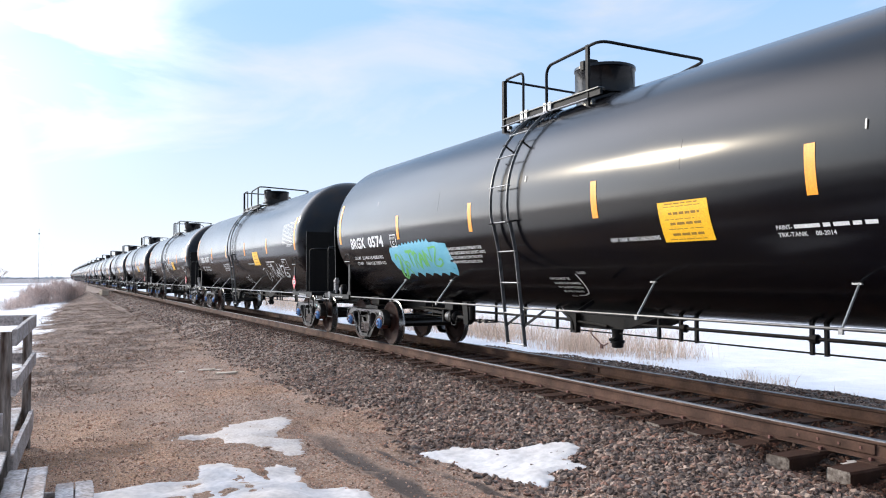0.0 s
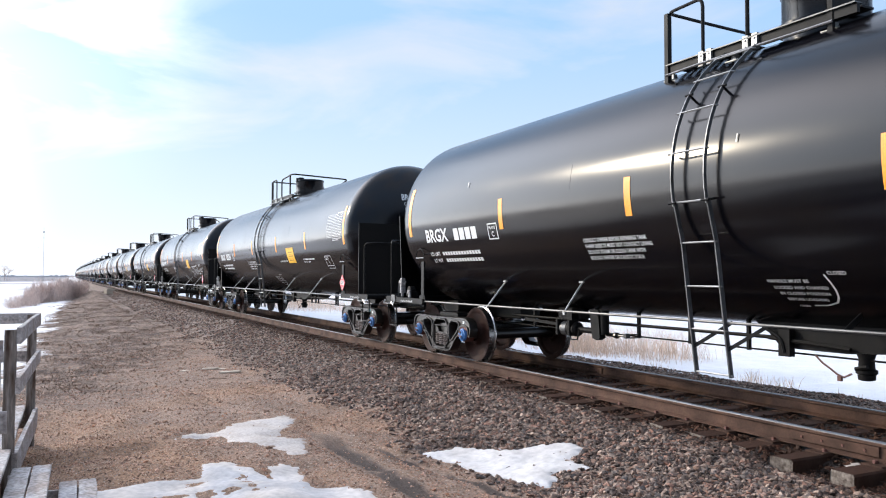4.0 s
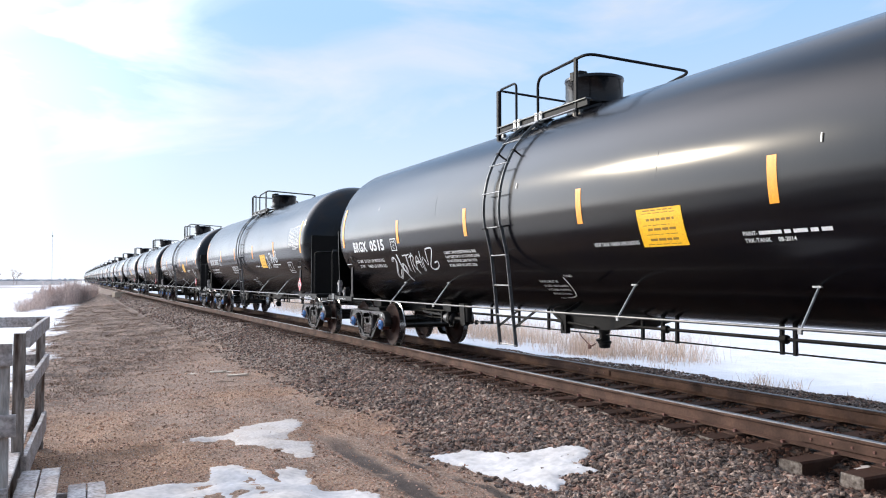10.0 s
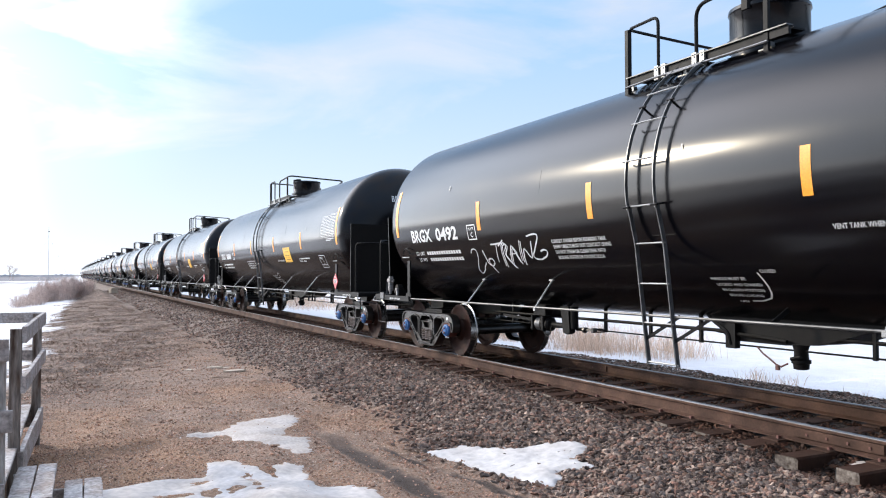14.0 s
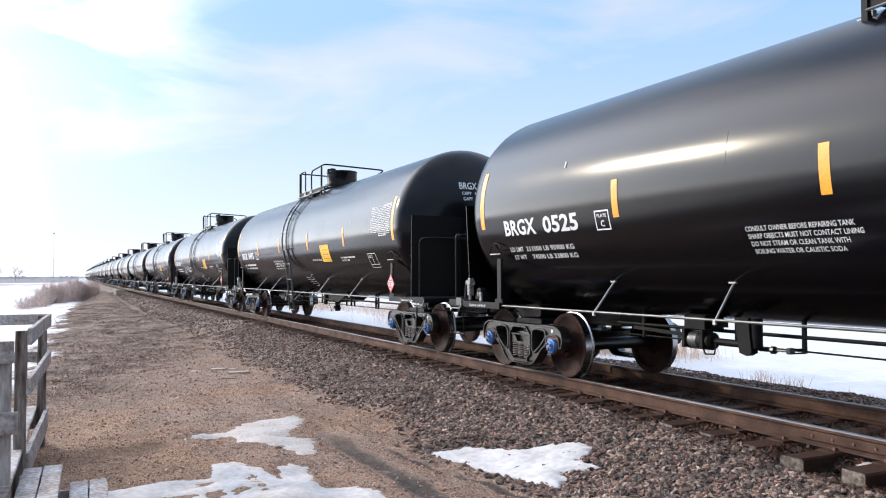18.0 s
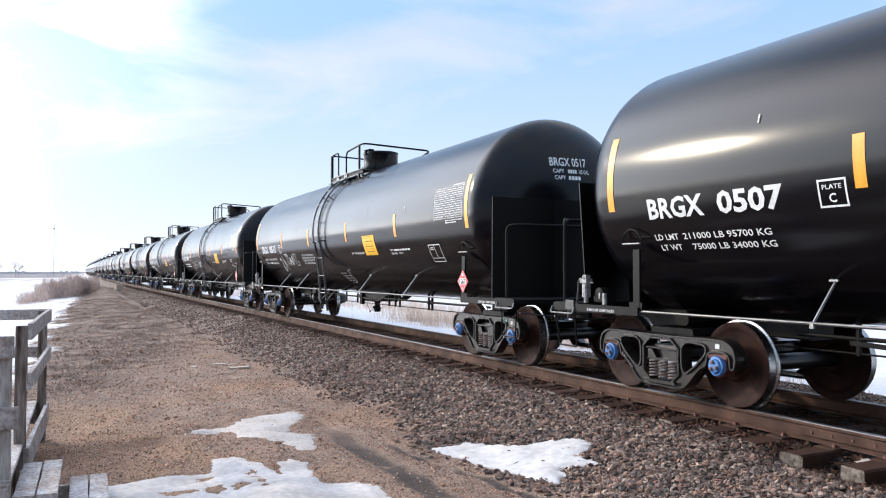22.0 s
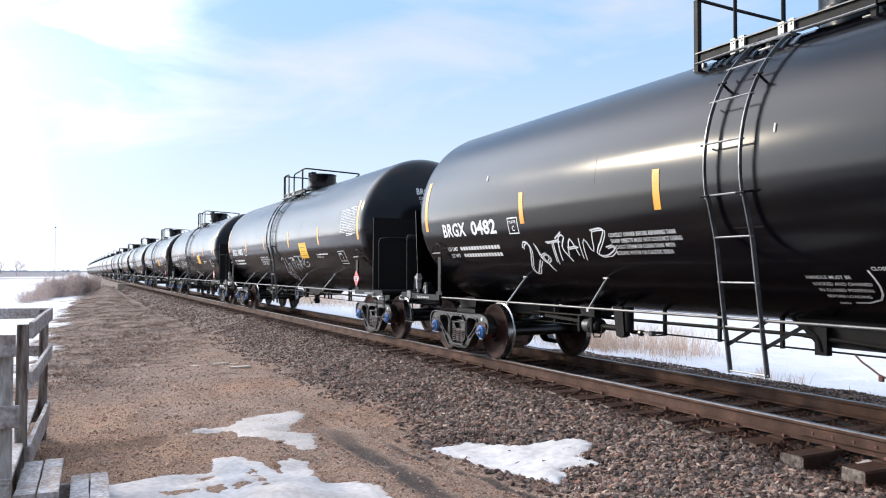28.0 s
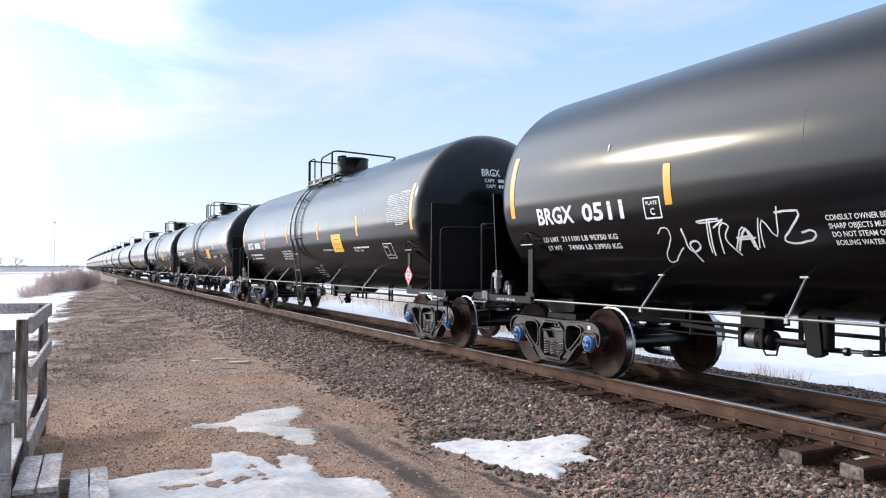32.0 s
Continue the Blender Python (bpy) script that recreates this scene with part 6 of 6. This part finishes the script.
# ---------------------------------------------------------------- dry grass, scrub and far things
def blades(name, clumps, seed, mat, label, category, lean=0.35, wide=0.006):
    """Thin dry stems in one mesh: (x, y, spread, count, least and greatest height)."""
    rng = random.Random(seed)
    s = Shape()
    for cx, cy, sx, sy, count, h0, h1 in clumps:
        for _ in range(count):
            x, y = rng.gauss(cx, sx), rng.gauss(cy, sy)
            z = ground_height(x, y) - 0.02
            h = rng.uniform(h0, h1)
            a = rng.uniform(0, 2 * math.pi)
            lx, ly = rng.gauss(0, lean) * h, rng.gauss(0, lean) * h
            dx, dy = math.cos(a) * wide, math.sin(a) * wide
            k = len(s.v)
            s.v += [(x - dx, y - dy, z), (x + dx, y + dy, z), (x + lx * 0.4 + dx * 0.8, y + ly * 0.4 + dy * 0.8, z + h * 0.6), (x + lx * 0.4 - dx * 0.8, y + ly * 0.4 - dy * 0.8, z + h * 0.6), (x + lx, y + ly, z + h)]
            s.f += [(k, k + 1, k + 2, k + 3), (k + 3, k + 2, k + 4)]
    me = bpy.data.meshes.new(name)
    me.from_pydata(s.v, [], s.f)
    me.materials.append(mat)
    return tagged(new(name, me), label, category, kind="stuff")


grng = random.Random(21)
clumps = [(grng.uniform(-34, -17.0), grng.uniform(6.6, 9.5), 0.36, 0.3, 75, 0.2, 1.05) for _ in range(72)]
clumps += [(grng.uniform(-80, -34), grng.uniform(7, 13), 1.2, 0.8, 120, 0.4, 1.0) for _ in range(50)]
clumps += [(-12.3, 6.1, 0.22, 0.15, 70, 0.15, 0.38), (-11.7, 6.3, 0.2, 0.15, 40, 0.1, 0.3), (-14.4, 5.2, 0.15, 0.12, 30, 0.1, 0.25), (-9.6, 5.6, 0.2, 0.15, 24, 0.08, 0.2), (-13.0, 4.6, 0.1, 0.1, 20, 0.08, 0.2)]
blades("dry_grass", clumps, 4, M["straw"], "tall dry straw-coloured grass standing in snow", "grass", 0.36, 0.005)
weed = []
while len(weed) < 900:
    x, y = -12 - 52 * grng.random() ** 1.6, grng.uniform(-7.6, -3.4)
    if x + 2.79 * y < -34.2 + grng.gauss(0, 1.8) and noise.noise((x * 0.5, y * 0.9, 8.0)) > -0.22:
        weed.append((x, y, 0.16, 0.12, 22, 0.02, 0.09))
blades("dead_weeds", weed, 6, M["weed"], "flattened dead weeds on the bank", "weeds", 1.2, 0.009)


def bush(x, y, height, spread, stems, seed):
    """A leafless willow: many stems that fork into fine twigs."""
    rng = random.Random(seed)
    z = ground_height(x, y) - 0.05
    wood, fine = Shape(), Shape()
    for _ in range(stems):
        a, t = rng.uniform(0, 2 * math.pi), rng.uniform(0.1, 1.0) * spread
        h = height * rng.uniform(0.6, 1.0) * (1 - 0.35 * (t / spread) ** 2)
        p0 = Vector((rng.gauss(0, spread * 0.3), rng.gauss(0, spread * 0.3), 0))
        p2 = p0 + Vector((math.cos(a) * t * 0.7, math.sin(a) * t * 0.7, h))
        p1 = p0.lerp(p2, 0.5) + Vector((rng.gauss(0, 0.1), rng.gauss(0, 0.1), h * 0.05))
        wood.tube([p0, p1, p2], 0.016, 3, 0.004)
        for _ in range(9):
            s = rng.uniform(0.35, 1.0)
            b = p0.lerp(p2, s)
            e = b + Vector((rng.gauss(0, 0.3), rng.gauss(0, 0.3), rng.uniform(0.15, 0.6))) * (0.35 + 0.25 * height / 2)
            w = Vector((rng.uniform(-1, 1), rng.uniform(-1, 1), 0)).normalized() * 0.012
            fine.add([b - w, b + w, e + w * 0.3, e - w * 0.3], [(0, 1, 2, 3)])
    ob = thing("bush", "leafless brown willow bush in the snow", "bush", group="bushes along the bank", at=pose(x, y, z))
    part("stem", wood, M["twig"], ob, smooth=None)
    part("twig_crown", fine, M["twig"], ob, smooth=None)
    return ob


for i in range(34):
    t = (i / 33) ** 0.5
    x = -62 - 20 * t + grng.uniform(-1.2, 1.2)
    base = ramp(-x, ((58, -9.6), (68.8, -8.6), (73.2, -7.4), (77.4, -5.8), (81, -4.6)))
    tall = ramp(-x, ((58, 0.45), (66, 0.95), (70, 1.4), (73, 2.2), (77, 2.5), (79.5, 1.9), (83, 0.7)))
    bush(x, base + grng.uniform(-1.3, 0.4), tall * grng.uniform(0.8, 1.05), grng.uniform(0.7, 1.1), 44, 100 + i)


def bare_tree(x, y, height, seed):
    rng = random.Random(seed)
    wood, fine = Shape(), Shape()

    def grow(p, d, length, r, level):
        q = p + d * length
        wood.tube([p, p.lerp(q, 0.5) + Vector((rng.gauss(0, 0.03), rng.gauss(0, 0.03), 0)) * length, q], r, 5 if level < 2 else 3, r * 0.6)
        if level == 4:
            for _ in range(5):
                e = q + Vector((rng.gauss(0, 1), rng.gauss(0, 1), rng.gauss(0.5, 0.6))) * length * 0.5
                w = Vector((rng.uniform(-1, 1), rng.uniform(-1, 1), 0.1)).normalized() * 0.03
                fine.add([q - w, q + w, e], [(0, 1, 2)])
            return
        for _ in range(3 if level < 3 else 2):
            s = (d + Vector((rng.gauss(0, 0.5), rng.gauss(0, 0.5), rng.gauss(0.15, 0.25)))).normalized()
            grow(p.lerp(q, rng.uniform(0.6, 1.0)), s, length * rng.uniform(0.62, 0.82), r * 0.55, level + 1)

    grow(Vector((0, 0, 0)), Vector((0, 0, 1)), height * 0.3, height * 0.022, 0)
    ob = thing("bare_tree", "leafless bare tree at a distant field edge", "tree", group="distant bare trees", at=pose(x, y, ground_height(x, y)))
    part("trunk", wood, M["twig"], ob, smooth=None)
    part("crown", fine, M["twig"], ob, smooth=None)


for i, (x, y, h) in enumerate(((-400, -33.5, 9.0), (-402, -27.2, 10.0), (-398, -25.8, 7.5), (-398, -36.5, 11.0), (-405, -40.0, 9.0), (-520, -48, 10.0))):
    bare_tree(x, y, h, 40 + i)

# far mast
mast = thing("radio_mast", "slender grey lattice radio mast beyond the snowfield", "mast", at=pose(-400, -11.9, ground_height(-400, -11.9)))
part("mast_tower", Shape().rod((0, 0, 0), (0, 0, 22.0), 0.07, 5, 0.05), M["galv"], mast, smooth=None)
part("antenna", Shape().rod((0, 0, 22.0), (0, 0, 24.0), 0.05, 4).box(-0.3, 0.3, -0.3, 0.3, 21.6, 22.2), M["galv"], mast, smooth=None)
for i in range(3):
    a = 2 * math.pi * i / 3
    part("guy_wire", Shape().rod((0, 0, 20.0), (10 * math.cos(a), 10 * math.sin(a), 0.0), 0.012, 3), M["galv"], mast, smooth=None)

# the low line of far shelter belts, their colour paled for distance haze
def belt(x0, y0, x1, y1, h, seed):
    rng = random.Random(seed)
    s = Shape()
    n = 220
    for i in range(n):
        t = i / n
        x, y = x0 + (x1 - x0) * t, y0 + (y1 - y0) * t
        z = ground_height(x, y)
        w = math.hypot(x1 - x0, y1 - y0) / n * rng.uniform(0.8, 1.8)
        k = h * rng.uniform(0.35, 1.0) * (0.6 + 0.5 * noise.noise((t * 9, seed, 0)))
        dx, dy = (x1 - x0) / math.hypot(x1 - x0, y1 - y0) * w, (y1 - y0) / math.hypot(x1 - x0, y1 - y0) * w
        s.add([(x - dx, y - dy, z - 0.3), (x + dx, y + dy, z - 0.3), (x + dx * 0.6, y + dy * 0.6, z + k), (x - dx * 0.3, y - dy * 0.3, z + k * rng.uniform(0.8, 1.2)), (x, y + 1.5, z + k * 0.5)], [(0, 1, 2, 3), (1, 4, 2), (0, 3, 4)])
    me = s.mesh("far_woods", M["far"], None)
    return tagged(new("far_woods", me), "low line of distant leafless woods, paled for haze", "woods", kind="stuff")


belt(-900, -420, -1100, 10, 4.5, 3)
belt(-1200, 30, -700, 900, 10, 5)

# pale scraps of board on the bank, and a pale block far along it
for i, (x, y, l, w, a) in enumerate(((-17.6, -4.3, 0.55, 0.16, 50), (-16.35, -4.05, 0.42, 0.15, 75), (-17.3, -4.8, 0.30, 0.12, 20), (-17.9, -4.0, 0.35, 0.10, 65))):
    jag = random.Random(60 + i)
    edge = [(-l / 2 + jag.uniform(-0.05, 0.04), -w / 2), (0.05 * l, -w / 2 + jag.uniform(-0.02, 0.02)), (l / 2 + jag.uniform(-0.08, 0.03), -w / 2 + jag.uniform(0, 0.03)), (l / 2 - jag.uniform(0.02, 0.10), 0.1 * w), (l / 2 + jag.uniform(-0.06, 0.05), w / 2), (-0.2 * l, w / 2 - jag.uniform(0, 0.03)), (-l / 2 - jag.uniform(0, 0.06), w / 2 - jag.uniform(0, 0.04)), (-l / 2 + jag.uniform(0.02, 0.08), 0.0)]
    s = Shape().plate([(a_, b_, 0.0) for a_, b_ in edge], 0.025, (0, 0, 1))
    thing("board_scrap", "pale broken scrap of board lying on dirt", "board", group="board scraps on the bank", at=pose(x, y, ground_height(x, y) + 0.004, 3, -2, a), shape=s, mat=M["board"], smooth=None)
for i, (x, y, a, n) in enumerate(((-8.75, -7.0, 10, 0.30), (-8.0, -3.75, 62, 0.24), (-6.95, -4.45, -35, 0.16), (-12.4, -5.2, 20, 0.35), (-15.6, -4.4, 75, 0.4), (-9.9, -3.5, -10, 0.2))):
    s = Shape().tube([(-n / 2, 0, 0.0), (-n * 0.1, 0.02 * (-1) ** i, 0.008), (n / 2, -0.01, 0.002)], 0.009, 5, 0.005)
    thing("stick", "dark dead stick lying on the dirt", "stick", group="sticks on the dirt", at=pose(x, y, ground_height(x, y) + 0.012, 0, 0, a), shape=s, mat=M["weed"], smooth=40)
thing("concrete_block", "pale tan block beside the track", "block", at=pose(-80, -2.75, ground_height(-80, -2.75) - 0.05, 0, 0, 20), shape=Shape().box(-0.3, 0.3, -0.3, 0.3, 0, 0.55, 0.03), mat=M["board"], smooth=None)


# small departures from an even run: seconds, metres
DRIFT = [(0, 0.056), (1, 0.045), (2, 0), (3, -0.01), (6, -0.005), (7, -0.015), (8, 0), (9, -0.05), (10, -0.04), (11, -0.018), (12, -0.03), (13, -0.01), (14, -0.03), (17, -0.015), (18, -0.018), (19, 0.008), (20, 0.03), (21, 0.025), (22, 0.03), (23, 0.09), (24, 0.11), (25, 0.145), (25.5, 0.12), (26.5, -0.03), (27.5, -0.17), (28, -0.19), (29, -0.187), (30, -0.105), (31, -0.045), (32, 0.06)]


def car_x(k, t):
    return -9.139 + 15.0788 * t - 0.00423 * t * t + ramp(t, DRIFT) - PITCH * k


def motions():
    rows = [i * 1.0 for i in range(33)]
    for k, car in cars.items():
        walk(car, [(t, pose(car_x(k, t), bend(car_x(k, t)), 0, 0, 0, math.degrees(math.atan(4e-5 * min(car_x(k, t) + 10, 0))))) for t in rows])
        if k not in NEAR_CARS:
            continue
        frames = [f for f in range(0, 961) if -62 < car_x(k, f / 30) < 9]
        for ws in car.children:
            if not ws.name.startswith("wheelset"):
                continue
            u = ws.location.x
            spin = lambda f: math.degrees(car_x(k, f / 30) / WR) % 360
            keys = [(0.0, frames[0])] * (frames[0] > 0) + [(f / 30, f) for f in frames] + [(32.0, frames[-1])] * (frames[-1] < 960)
            walk(ws, [(t, pose(u, 0, WR, 0, spin(f), 0)) for t, f in keys])


motions()
